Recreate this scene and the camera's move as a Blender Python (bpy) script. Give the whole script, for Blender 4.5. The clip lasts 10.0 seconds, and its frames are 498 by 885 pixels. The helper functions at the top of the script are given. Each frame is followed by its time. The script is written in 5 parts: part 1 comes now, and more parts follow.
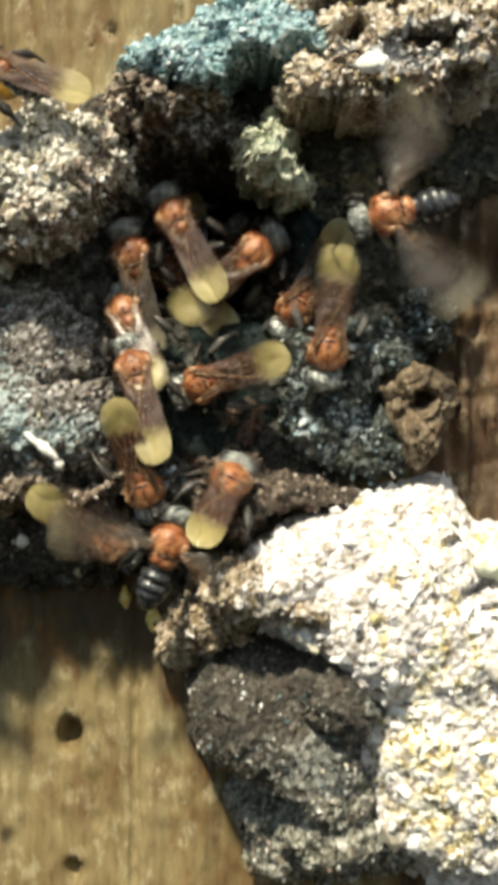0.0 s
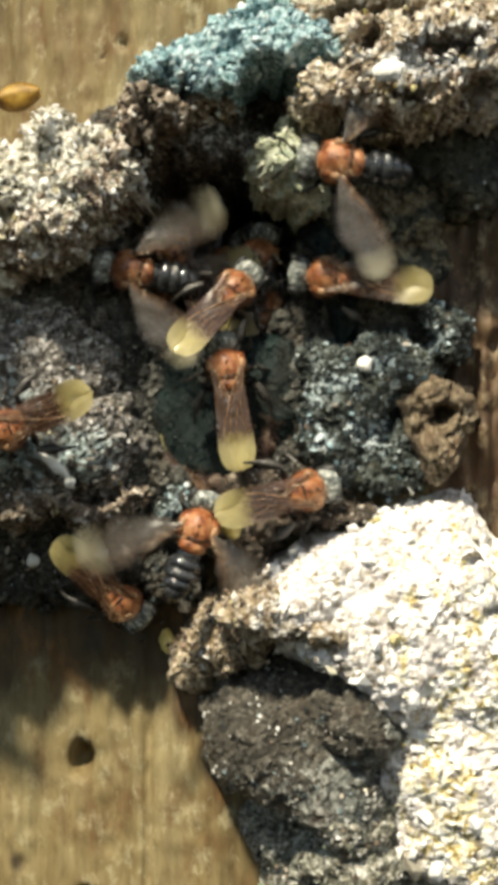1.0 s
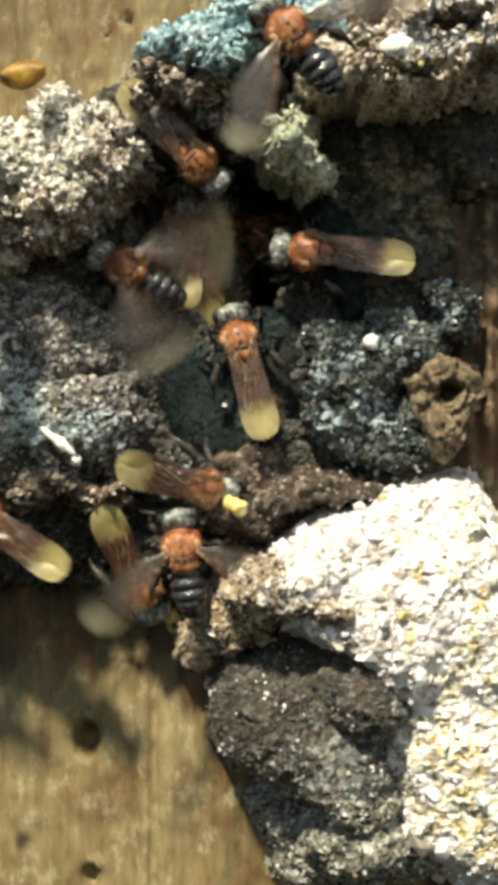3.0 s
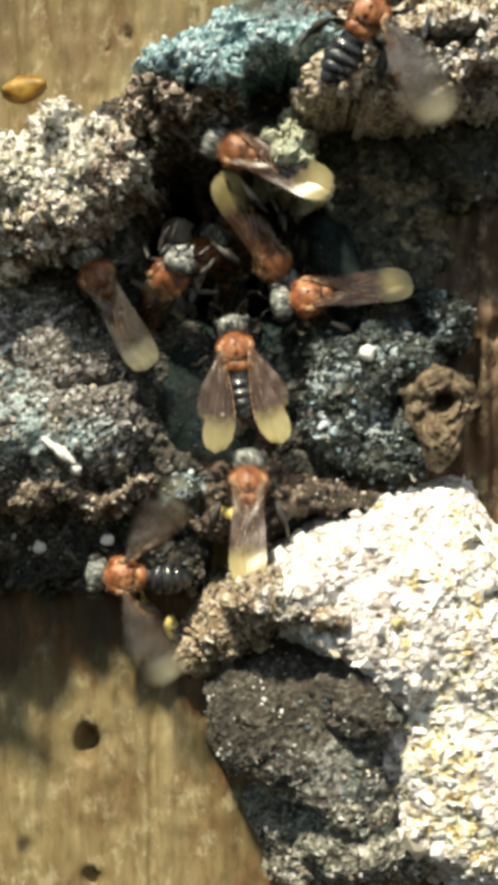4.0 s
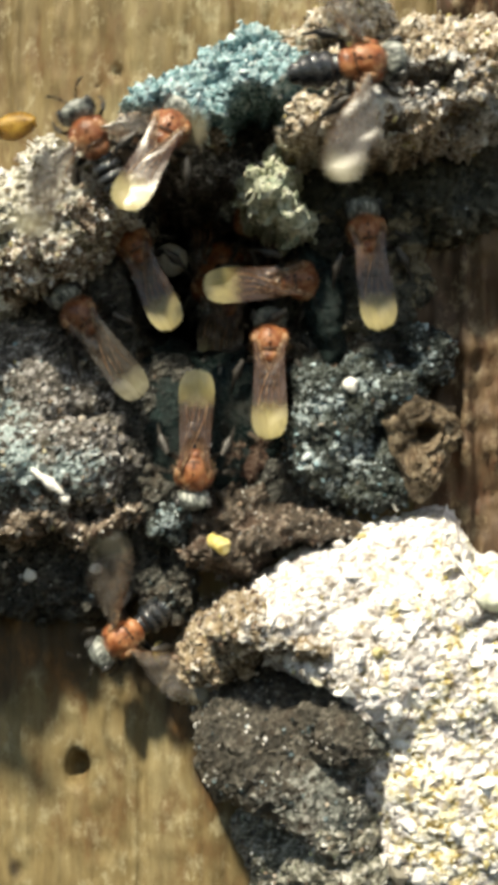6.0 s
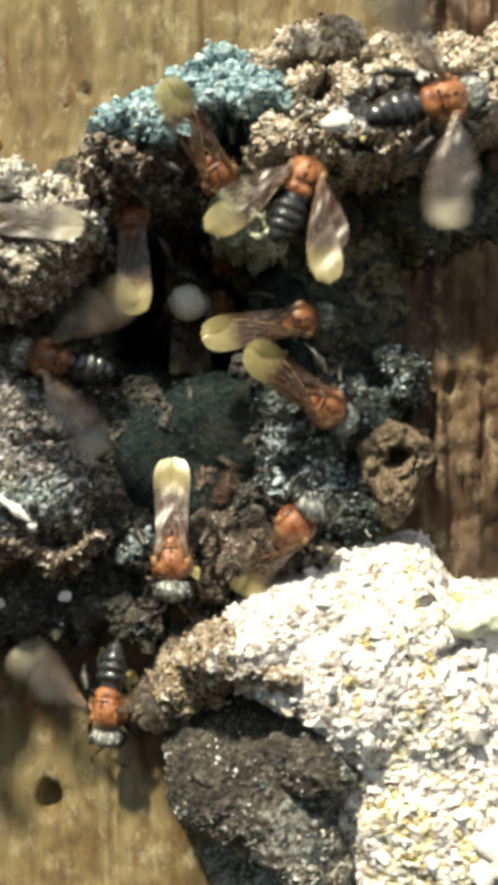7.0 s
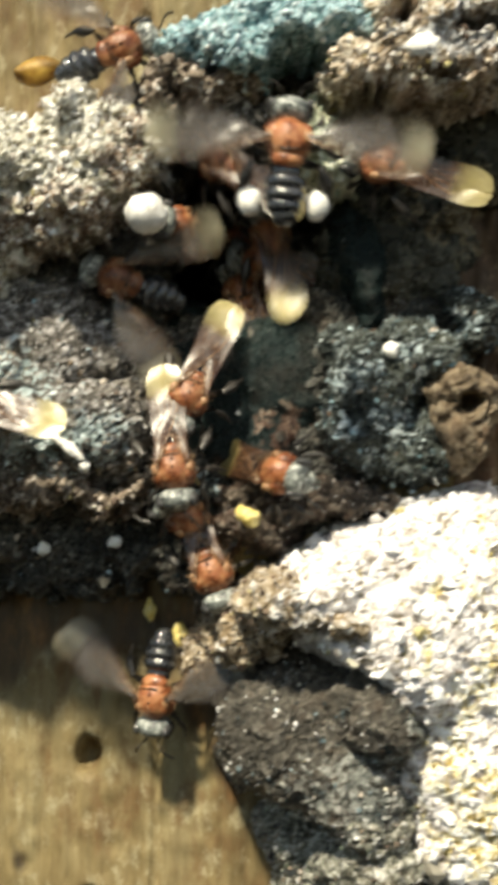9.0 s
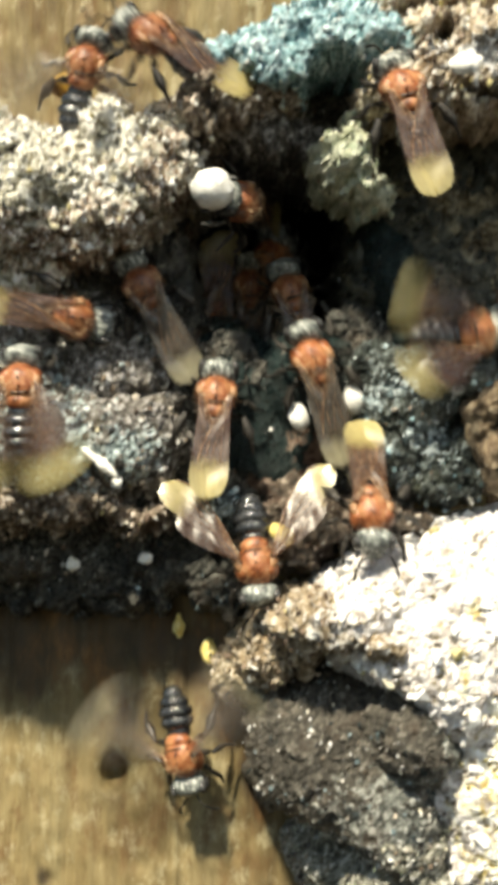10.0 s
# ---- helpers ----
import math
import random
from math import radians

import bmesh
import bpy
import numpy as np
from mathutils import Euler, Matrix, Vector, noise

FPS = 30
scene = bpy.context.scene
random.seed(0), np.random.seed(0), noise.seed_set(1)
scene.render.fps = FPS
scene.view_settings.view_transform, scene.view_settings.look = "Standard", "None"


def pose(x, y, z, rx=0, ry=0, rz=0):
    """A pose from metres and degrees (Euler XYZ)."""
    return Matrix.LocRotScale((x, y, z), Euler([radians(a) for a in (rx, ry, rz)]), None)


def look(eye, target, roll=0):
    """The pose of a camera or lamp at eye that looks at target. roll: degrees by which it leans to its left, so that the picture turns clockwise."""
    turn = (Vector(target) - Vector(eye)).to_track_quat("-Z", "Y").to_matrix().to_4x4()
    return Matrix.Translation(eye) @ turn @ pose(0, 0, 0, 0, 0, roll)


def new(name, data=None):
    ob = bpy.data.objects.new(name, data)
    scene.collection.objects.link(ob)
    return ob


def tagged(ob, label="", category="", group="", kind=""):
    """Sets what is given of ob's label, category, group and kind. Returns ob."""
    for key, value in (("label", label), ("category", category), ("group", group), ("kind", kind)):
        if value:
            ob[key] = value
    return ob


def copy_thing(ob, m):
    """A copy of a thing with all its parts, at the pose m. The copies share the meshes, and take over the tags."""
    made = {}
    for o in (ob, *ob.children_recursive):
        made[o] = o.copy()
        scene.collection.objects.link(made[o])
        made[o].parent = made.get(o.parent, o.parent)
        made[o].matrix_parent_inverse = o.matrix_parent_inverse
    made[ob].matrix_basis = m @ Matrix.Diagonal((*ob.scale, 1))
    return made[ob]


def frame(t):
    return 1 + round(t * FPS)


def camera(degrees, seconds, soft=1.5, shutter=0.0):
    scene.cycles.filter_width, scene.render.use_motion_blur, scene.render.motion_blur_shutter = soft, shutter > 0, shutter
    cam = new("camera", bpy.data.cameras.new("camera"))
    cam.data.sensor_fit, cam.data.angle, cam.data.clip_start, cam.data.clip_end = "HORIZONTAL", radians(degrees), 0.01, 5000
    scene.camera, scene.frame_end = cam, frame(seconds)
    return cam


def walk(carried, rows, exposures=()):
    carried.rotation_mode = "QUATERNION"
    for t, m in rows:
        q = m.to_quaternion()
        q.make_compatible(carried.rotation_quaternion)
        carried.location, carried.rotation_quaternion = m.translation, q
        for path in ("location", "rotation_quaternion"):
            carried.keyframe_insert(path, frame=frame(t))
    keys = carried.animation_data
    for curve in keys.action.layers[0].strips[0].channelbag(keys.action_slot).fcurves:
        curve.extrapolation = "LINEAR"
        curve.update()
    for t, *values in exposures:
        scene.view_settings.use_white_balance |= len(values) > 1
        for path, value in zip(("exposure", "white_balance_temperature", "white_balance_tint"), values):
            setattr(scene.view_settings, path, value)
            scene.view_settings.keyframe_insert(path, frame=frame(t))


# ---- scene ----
cam = camera(22.00, 10.0, soft=5.8, shutter=0.8)
PATH = [
    (0.0, pose(0.000052, -0.079532, -0.000701, 89.0782, -0.4112, -0.2700)),
    (0.5, pose(0.000439, -0.077698, -0.000523, 90.2348, -0.0950, -0.1225)),
    (1.0, pose(-0.000146, -0.077783, -0.000965, 89.9783, -0.1723, 0.2466)),
    (1.5, pose(0.001113, -0.076840, -0.002276, 89.8682, -0.2729, 0.1189)),
    (2.0, pose(0.001126, -0.077669, -0.002133, 90.1654, -0.2909, 0.4697)),
    (2.5, pose(-0.000742, -0.077669, -0.001968, 89.6656, -0.1689, 0.1232)),
    (4.0, pose(-0.000631, -0.078932, -0.001360, 89.6985, -0.1648, 0.0748)),
    (4.5, pose(0.000000, -0.080000, -0.000000, 90.0000, -0.0000, -0.0000)),
    (5.0, pose(0.000885, -0.079160, -0.001056, 89.5350, -0.1264, 0.4061)),
    (5.5, pose(0.000466, -0.080306, -0.000775, 89.8146, -0.1990, 0.5605)),
    (7.0, pose(0.002842, -0.078869, 0.000413, 90.9429, 0.2383, 0.5324)),
    (7.5, pose(-0.000857, -0.077317, -0.000071, 89.6485, -0.4361, -0.4852)),
    (8.0, pose(-0.001168, -0.077724, 0.000723, 90.5618, -0.8077, -0.4212)),
    (8.5, pose(-0.000349, -0.076758, -0.001596, 91.2361, -0.7902, -0.2748)),
    (9.0, pose(-0.001586, -0.075389, -0.002984, 90.8374, -1.2061, 0.0812)),
    (9.5, pose(-0.004564, -0.073539, -0.003917, 90.4993, -1.6368, -0.0543)),
    (10.0, pose(-0.004024, -0.074959, -0.002173, 90.9757, -1.7072, -0.2064)),
]
walk(cam, PATH, exposures=[(0, 0.49, 7600, 3), (8.5, 0.49, 7600, 3), (9, 0.58, 7600, 3), (9.5, 0.78, 7600, 3), (10, 0.78, 7600, 3)])

MM = 0.001

# ---------------------------------------------------------------- noise fields
def lattice(ix, iz, seed):
    n = (ix * 374761393 + iz * 668265263 + seed * 974634777) & 0x7FFFFFFF
    n = ((n ^ (n >> 13)) * 1274126177) & 0x7FFFFFFF
    return ((n ^ (n >> 16)) & 0xFFFF) / 65535.0


def vnoise(x, z, seed=0):
    """Smooth noise in -1..1 on arrays."""
    ix, iz = np.floor(x).astype(np.int64), np.floor(z).astype(np.int64)
    fx, fz = x - ix, z - iz
    fx, fz = fx * fx * (3 - 2 * fx), fz * fz * (3 - 2 * fz)
    a, b = lattice(ix, iz, seed), lattice(ix + 1, iz, seed)
    c, d = lattice(ix, iz + 1, seed), lattice(ix + 1, iz + 1, seed)
    return 2 * ((a * (1 - fx) + b * fx) * (1 - fz) + (c * (1 - fx) + d * fx) * fz) - 1


def fbm(x, z, seed=0, octaves=4):
    total, amp = 0 * x, 1.0
    for k in range(octaves):
        total = total + amp * vnoise(x * 2 ** k, z * 2 ** k, seed + 17 * k)
        amp *= 0.5
    return total


def wood_depth(x, z):
    """Front of the trunk in millimetres of depth, without its grain."""
    return 6.6 - 0.27 * x + 0.004 * x * x


def dome(x, z, blobs, seed, rough=1.0):
    """Depth of a lumpy crust built of soft domes (x, z, front, half width, half height, turn, back, steepness)."""
    wx = x + rough * (0.7 * vnoise(x / 2.6, z / 2.6, seed) + 0.35 * vnoise(x / 0.9, z / 0.9, seed + 5))
    wz = z + rough * (0.7 * vnoise(x / 2.6, z / 2.6, seed + 9) + 0.35 * vnoise(x / 0.9, z / 0.9, seed + 13))
    top = np.full(x.shape, 1e3)
    for bx, bz, front, rx, rz, turn, back, steep in blobs:
        c, s = math.cos(radians(turn)), math.sin(radians(turn))
        u = ((wx - bx) * c + (wz - bz) * s) / rx
        v = (-(wx - bx) * s + (wz - bz) * c) / rz
        r = np.sqrt(u * u + v * v)
        h = np.where(r < 1, np.sqrt(np.maximum(0, 1 - r ** steep)), 0)
        d = np.where(r < 1, back - (back - front) * h, 1e3)
        k = 0.9
        m = np.clip(0.5 + 0.5 * (d - top) / k, 0, 1)
        soft = d * (1 - m) + top * m - k * m * (1 - m)
        top = np.where((d < 100) & (top < 100), soft, np.minimum(d, top))
    return top

# ---------------------------------------------------------------- world and light
world = bpy.data.worlds.new("sky")
scene.world = world
world.use_nodes = True
wn = world.node_tree
sky = wn.nodes.new("ShaderNodeTexSky")
sky.sky_type, sky.sun_disc = "NISHITA", False
SUN_UP, SUN_SIDE = 54.0, -26.0
sky.sun_elevation, sky.sun_rotation = radians(SUN_UP), radians(180 + SUN_SIDE)
wn.nodes["Background"].inputs["Strength"].default_value = 0.086
wn.links.new(sky.outputs["Color"], wn.nodes["Background"].inputs["Color"])
sun = new("sun", bpy.data.lights.new("sun", "SUN"))
sun.data.energy, sun.data.angle, sun.data.color = 5.4, radians(4.0), (1.0, 0.94, 0.85)
_d = Vector((math.sin(radians(SUN_SIDE)) * math.cos(radians(SUN_UP)), -math.cos(radians(SUN_SIDE)) * math.cos(radians(SUN_UP)), math.sin(radians(SUN_UP))))
sun.matrix_world = look(_d * 0.5, (0, 0, 0))


# ---------------------------------------------------------------- materials
def shader(name, rough=0.6, metal=0.0, spec=0.5, coat=0.0):
    m = bpy.data.materials.new(name)
    m.use_nodes = True
    nt = m.node_tree
    b = nt.nodes["Principled BSDF"]
    b.inputs["Roughness"].default_value = rough
    b.inputs["Metallic"].default_value = metal
    b.inputs["Specular IOR Level"].default_value = spec
    b.inputs["Coat Weight"].default_value = coat
    return m, nt, b


def ramp(nt, source, stops):
    r = nt.nodes.new("ShaderNodeValToRGB")
    while len(r.color_ramp.elements) < len(stops):
        r.color_ramp.elements.new(0.5)
    for e, (p, c) in zip(r.color_ramp.elements, stops):
        e.position, e.color = p, (*c, 1)
    nt.links.new(source, r.inputs[0])
    return r.outputs[0]


def grain_noise(nt, size_mm, detail=4.0, rough=0.6, stretch=(1, 1, 1)):
    """Noise of that grain size in object space."""
    co = nt.nodes.new("ShaderNodeTexCoord")
    mp = nt.nodes.new("ShaderNodeMapping")
    mp.inputs["Scale"].default_value = [s / (size_mm * MM) for s in stretch]
    nz = nt.nodes.new("ShaderNodeTexNoise")
    nz.inputs["Scale"].default_value = 1.0
    nz.inputs["Detail"].default_value = detail
    nz.inputs["Roughness"].default_value = rough
    nt.links.new(co.outputs["Object"], mp.inputs[0])
    nt.links.new(mp.outputs[0], nz.inputs["Vector"])
    return nz.outputs["Fac"]


def mixed(nt, fac, a, b, mode="MIX"):
    m = nt.nodes.new("ShaderNodeMix")
    m.data_type, m.blend_type = "RGBA", mode
    for sock, v in ((m.inputs[0], fac), (m.inputs[6], a), (m.inputs[7], b)):
        if isinstance(v, bpy.types.NodeSocket):
            nt.links.new(v, sock)
        elif isinstance(v, (int, float)):
            sock.default_value = v
        else:
            sock.default_value = (*v, 1)
    return m.outputs[2]


def bump(nt, b, height, strength, dist_mm):
    n = nt.nodes.new("ShaderNodeBump")
    n.inputs["Strength"].default_value, n.inputs["Distance"].default_value = strength, dist_mm * MM
    nt.links.new(height, n.inputs["Height"])
    nt.links.new(n.outputs[0], b.inputs["Normal"])


def step(nt, source, lo, hi):
    return ramp(nt, source, [(lo, (0, 0, 0)), (hi, (1, 1, 1))])


def flecks(nt, size_mm):
    """Small packed grains: a random value for each."""
    co = nt.nodes.new("ShaderNodeTexCoord")
    mp = nt.nodes.new("ShaderNodeMapping")
    mp.inputs["Scale"].default_value = [1 / (size_mm * MM)] * 3
    wob = nt.nodes.new("ShaderNodeTexNoise")
    wob.inputs["Scale"].default_value, wob.inputs["Detail"].default_value = 1.3, 2.0
    add = nt.nodes.new("ShaderNodeMixRGB")
    add.blend_type = "ADD"
    add.inputs[0].default_value = 0.9
    vo = nt.nodes.new("ShaderNodeTexVoronoi")
    vo.inputs["Scale"].default_value = 1.0
    sep = nt.nodes.new("ShaderNodeSeparateColor")
    nt.links.new(co.outputs["Object"], mp.inputs[0])
    nt.links.new(mp.outputs[0], wob.inputs["Vector"])
    nt.links.new(mp.outputs[0], add.inputs[1])
    nt.links.new(wob.outputs["Color"], add.inputs[2])
    nt.links.new(add.outputs[0], vo.inputs["Vector"])
    nt.links.new(vo.outputs["Color"], sep.inputs[0])
    return sep.outputs[0]


def plus(nt, a, factor, b):
    """a * factor + b, where b is a number or a socket."""
    n = nt.nodes.new("ShaderNodeMath")
    n.operation = "MULTIPLY_ADD"
    n.inputs[1].default_value = factor
    nt.links.new(a, n.inputs[0])
    if isinstance(b, (int, float)):
        n.inputs[2].default_value = b
    else:
        nt.links.new(b, n.inputs[2])
    return n.outputs[0]


def attribute(nt, name):
    n = nt.nodes.new("ShaderNodeAttribute")
    n.attribute_name = name
    return n.outputs["Fac"]


def crust_material(name, tones, specks, stain, amount=0.5, rough=0.75, size=0.7, stain_part=0.5, zone=None, contrast=1.0):
    """Crumbly resin and lichen: every grain has its tone, with small specks and large stains over them; zone: the tones of its stained parts."""
    m, nt, b = shader(name, rough)
    low = grain_noise(nt, size * 3.5, 5, 0.65)
    mid = grain_noise(nt, size * 0.9, 5, 0.7)
    fine = grain_noise(nt, size * 0.3, 4, 0.75)
    coarse_grain, small_grain = flecks(nt, size * 0.62), flecks(nt, size * 0.27)
    v = plus(nt, attribute(nt, "tone"), 0.30 * contrast, 0.5 - 0.925 * contrast)
    v = plus(nt, coarse_grain, 0.34 * contrast, v)
    v = plus(nt, small_grain, 0.26 * contrast, v)
    v = plus(nt, mid, 0.35 * contrast, v)
    v = plus(nt, low, 0.60 * contrast, v)
    n = len(tones) - 1
    c = ramp(nt, v, [(0.14 + 0.72 * k / n, t) for k, t in enumerate(tones)])
    if zone:
        n = len(zone) - 1
        c2 = ramp(nt, v, [(0.14 + 0.72 * k / n, t) for k, t in enumerate(zone)])
        edge = plus(nt, attribute(nt, "zone"), 1.0, plus(nt, coarse_grain, 0.6, plus(nt, mid, 1.3, -0.95)))
        c = mixed(nt, step(nt, edge, 0.42, 0.58), c, c2)
    c = mixed(nt, step(nt, low, 0.60 - 0.18 * stain_part, 0.72 - 0.14 * stain_part), c, mixed(nt, 0.55, c, stain))
    c = mixed(nt, step(nt, fine, 0.68 - 0.14 * amount, 0.73 - 0.12 * amount), c, specks)
    nt.links.new(c, b.inputs["Base Color"])
    nt.links.new(plus(nt, small_grain, 0.5, rough - 0.3), b.inputs["Roughness"])
    bump(nt, b, plus(nt, small_grain, 0.6, fine), 0.9, 0.22)
    return m


def crumb_material(name, stops, rough=0.7):
    """Loose crumbs: each crumb takes its own tone."""
    m, nt, b = shader(name, rough)
    g = nt.nodes.new("ShaderNodeNewGeometry")
    c = ramp(nt, g.outputs["Random Per Island"], stops)
    fine = grain_noise(nt, 0.25, 4, 0.7)
    c = mixed(nt, 0.55, c, mixed(nt, fine, (0.35, 0.35, 0.35), (1.0, 1.0, 1.0)), "MULTIPLY")
    nt.links.new(c, b.inputs["Base Color"])
    bump(nt, b, fine, 0.5, 0.1)
    return m


def wood_material(name, tones, rough=0.7):
    m, nt, b = shader(name, rough)
    broad = grain_noise(nt, 5.0, 5, 0.65, (1, 1, 0.30))
    streak = grain_noise(nt, 1.6, 4, 0.6, (1, 1, 0.08))
    fine = grain_noise(nt, 0.5, 5, 0.7, (1, 1, 0.35))
    blot = grain_noise(nt, 2.6, 6, 0.72, (1, 1, 0.55))
    pale = grain_noise(nt, 1.7, 6, 0.72, (1, 1, 0.75))
    c = ramp(nt, broad, [(0.34, tones[0]), (0.5, tones[1]), (0.66, tones[2])])
    c = mixed(nt, 0.6, c, ramp(nt, streak, [(0.30, (0.50, 0.44, 0.36)), (0.46, (0.95, 0.93, 0.9)), (0.7, (1.2, 1.16, 1.08))]), "MULTIPLY")
    c = mixed(nt, step(nt, blot, 0.50, 0.62), c, mixed(nt, 0.7, c, tones[3]))
    c = mixed(nt, step(nt, pale, 0.53, 0.66), c, mixed(nt, 0.75, c, tones[4]))
    c = mixed(nt, 0.55, c, ramp(nt, fine, [(0.32, (0.6, 0.56, 0.5)), (0.52, (1, 1, 1))]), "MULTIPLY")
    # brown resin stain, and the ledge's shade painted into the wood colour
    shade_stain = plus(nt, attribute(nt, "zone"), 1.0, plus(nt, streak, 0.9, plus(nt, blot, 0.9, -0.9)))
    c = mixed(nt, step(nt, shade_stain, 0.18, 0.62), c, mixed(nt, 0.88, c, ramp(nt, blot, [(0.35, (0.018, 0.013, 0.008)), (0.55, (0.065, 0.036, 0.014)), (0.7, (0.20, 0.10, 0.032))])))
    nt.links.new(c, b.inputs["Base Color"])
    bump(nt, b, streak, 0.6, 0.4)
    return m


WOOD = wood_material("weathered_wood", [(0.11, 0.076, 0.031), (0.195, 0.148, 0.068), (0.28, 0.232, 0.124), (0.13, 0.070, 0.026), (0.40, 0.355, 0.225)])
BARK = wood_material("reddish_wood", [(0.024, 0.015, 0.009), (0.076, 0.045, 0.024), (0.17, 0.112, 0.060), (0.11, 0.044, 0.020), (0.35, 0.28, 0.18)])
PALE = crust_material("pale_crust", [(0.045, 0.038, 0.024), (0.33, 0.30, 0.20), (0.84, 0.82, 0.74), (0.97, 0.97, 0.95)], (0.98, 0.98, 0.97), (0.30, 0.26, 0.10), 0.9, 0.75, 0.6, 0.2,
                      [(0.03, 0.02, 0.014), (0.15, 0.09, 0.055), (0.42, 0.31, 0.22), (0.88, 0.84, 0.78)], 1.15)
TAN = crust_material("tan_crust", [(0.072, 0.054, 0.035), (0.38, 0.29, 0.19), (0.74, 0.67, 0.55), (0.95, 0.93, 0.89)], (0.95, 0.94, 0.91), (0.26, 0.14, 0.05), 0.6, 0.7, 0.65, 0.5,
                     [(0.07, 0.07, 0.07), (0.34, 0.34, 0.33), (0.75, 0.75, 0.75), (0.96, 0.96, 0.97)], 1.1)
MOUND = crust_material("white_crust", [(0.22, 0.185, 0.155), (0.54, 0.495, 0.475), (0.88, 0.85, 0.855), (0.95, 0.925, 0.93), (0.97, 0.95, 0.95)], (0.40, 0.34, 0.14), (0.42, 0.385, 0.37), 0.68, 0.7, 1.0, 0.4,
                       [(0.22, 0.14, 0.03), (0.52, 0.39, 0.12), (0.88, 0.82, 0.60), (0.97, 0.97, 0.95), (0.98, 0.98, 0.98)], 1.2)
LIP = crust_material("lip_crust", [(0.06, 0.042, 0.025), (0.27, 0.20, 0.12), (0.55, 0.46, 0.34), (0.86, 0.81, 0.73)], (0.88, 0.85, 0.78), (0.24, 0.14, 0.05), 0.4, 0.75, 0.6, 0.5,
                     [(0.10, 0.085, 0.06), (0.38, 0.34, 0.28), (0.72, 0.69, 0.66), (0.95, 0.95, 0.95)])
BROWN = crust_material("brown_crust", [(0.024, 0.018, 0.013), (0.12, 0.09, 0.064), (0.34, 0.275, 0.21), (0.76, 0.71, 0.65)], (0.82, 0.79, 0.75), (0.10, 0.045, 0.022), 0.4, 0.7, 0.6, 0.5, None, 1.1)
UMBER = crust_material("umber_crust", [(0.010, 0.008, 0.006), (0.038, 0.028, 0.020), (0.11, 0.082, 0.060), (0.42, 0.36, 0.30)], (0.62, 0.58, 0.52), (0.085, 0.035, 0.020), 0.35, 0.6, 0.6, 0.5, None, 1.05)
GREY = crust_material("grey_crust", [(0.014, 0.012, 0.009), (0.070, 0.062, 0.052), (0.27, 0.25, 0.235), (0.74, 0.71, 0.71)], (0.84, 0.82, 0.82), (0.10, 0.085, 0.05), 0.55, 0.7, 0.6, 0.45,
                      [(0.045, 0.060, 0.058), (0.18, 0.235, 0.235), (0.42, 0.52, 0.53), (0.82, 0.91, 0.94)], 1.1)
TEAL = crust_material("teal_crust", [(0.03, 0.075, 0.08), (0.15, 0.31, 0.34), (0.46, 0.68, 0.75), (0.88, 0.97, 0.99)], (0.94, 0.99, 1.0), (0.08, 0.20, 0.20), 0.7, 0.5, 0.55, 0.4, None, 1.15)
SLATE = crust_material("slate_crust", [(0.005, 0.008, 0.007), (0.017, 0.024, 0.021), (0.06, 0.072, 0.066), (0.27, 0.32, 0.33)], (0.52, 0.60, 0.62), (0.040, 0.042, 0.02), 0.25, 0.5, 0.6, 0.45,
                       [(0.03, 0.042, 0.044), (0.13, 0.17, 0.18), (0.38, 0.46, 0.49), (0.86, 0.93, 0.96)], 1.15)
GREEN = crust_material("green_crust", [(0.16, 0.18, 0.10), (0.42, 0.45, 0.32), (0.68, 0.69, 0.55), (0.86, 0.86, 0.75)], (0.92, 0.92, 0.83), (0.16, 0.26, 0.19), 0.35, 0.8, 0.8, 0.4, None, 0.85)
FOOT = crust_material("moss_grey_crust", [(0.03, 0.03, 0.022), (0.13, 0.13, 0.10), (0.36, 0.355, 0.30), (0.82, 0.81, 0.76)], (0.90, 0.89, 0.85), (0.12, 0.075, 0.025), 0.5, 0.75, 0.55, 0.5, None, 1.1)
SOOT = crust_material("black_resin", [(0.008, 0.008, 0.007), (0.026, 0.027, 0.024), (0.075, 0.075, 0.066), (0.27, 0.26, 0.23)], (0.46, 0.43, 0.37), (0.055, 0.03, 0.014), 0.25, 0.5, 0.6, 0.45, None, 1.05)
HOLLOW = crust_material("charcoal_resin", [(0.015, 0.014, 0.011), (0.048, 0.043, 0.035), (0.11, 0.098, 0.080), (0.30, 0.28, 0.24)], (0.52, 0.49, 0.43), (0.06, 0.038, 0.024), 0.2, 0.6, 0.5, 0.4,
                        [(0.022, 0.026, 0.025), (0.075, 0.085, 0.08), (0.21, 0.22, 0.20), (0.66, 0.66, 0.62)])
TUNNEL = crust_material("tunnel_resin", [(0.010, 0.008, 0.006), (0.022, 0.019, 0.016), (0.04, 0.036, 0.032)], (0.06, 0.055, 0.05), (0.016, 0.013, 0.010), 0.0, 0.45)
MEMBRANE = crust_material("resin_film", [(0.010, 0.012, 0.009), (0.029, 0.032, 0.025), (0.075, 0.076, 0.057), (0.23, 0.22, 0.17)], (0.40, 0.39, 0.33), (0.07, 0.05, 0.025), 0.15, 0.5, 1.1, 0.5,
                          [(0.03, 0.022, 0.012), (0.09, 0.07, 0.04), (0.20, 0.165, 0.10), (0.38, 0.34, 0.25)], 0.9)
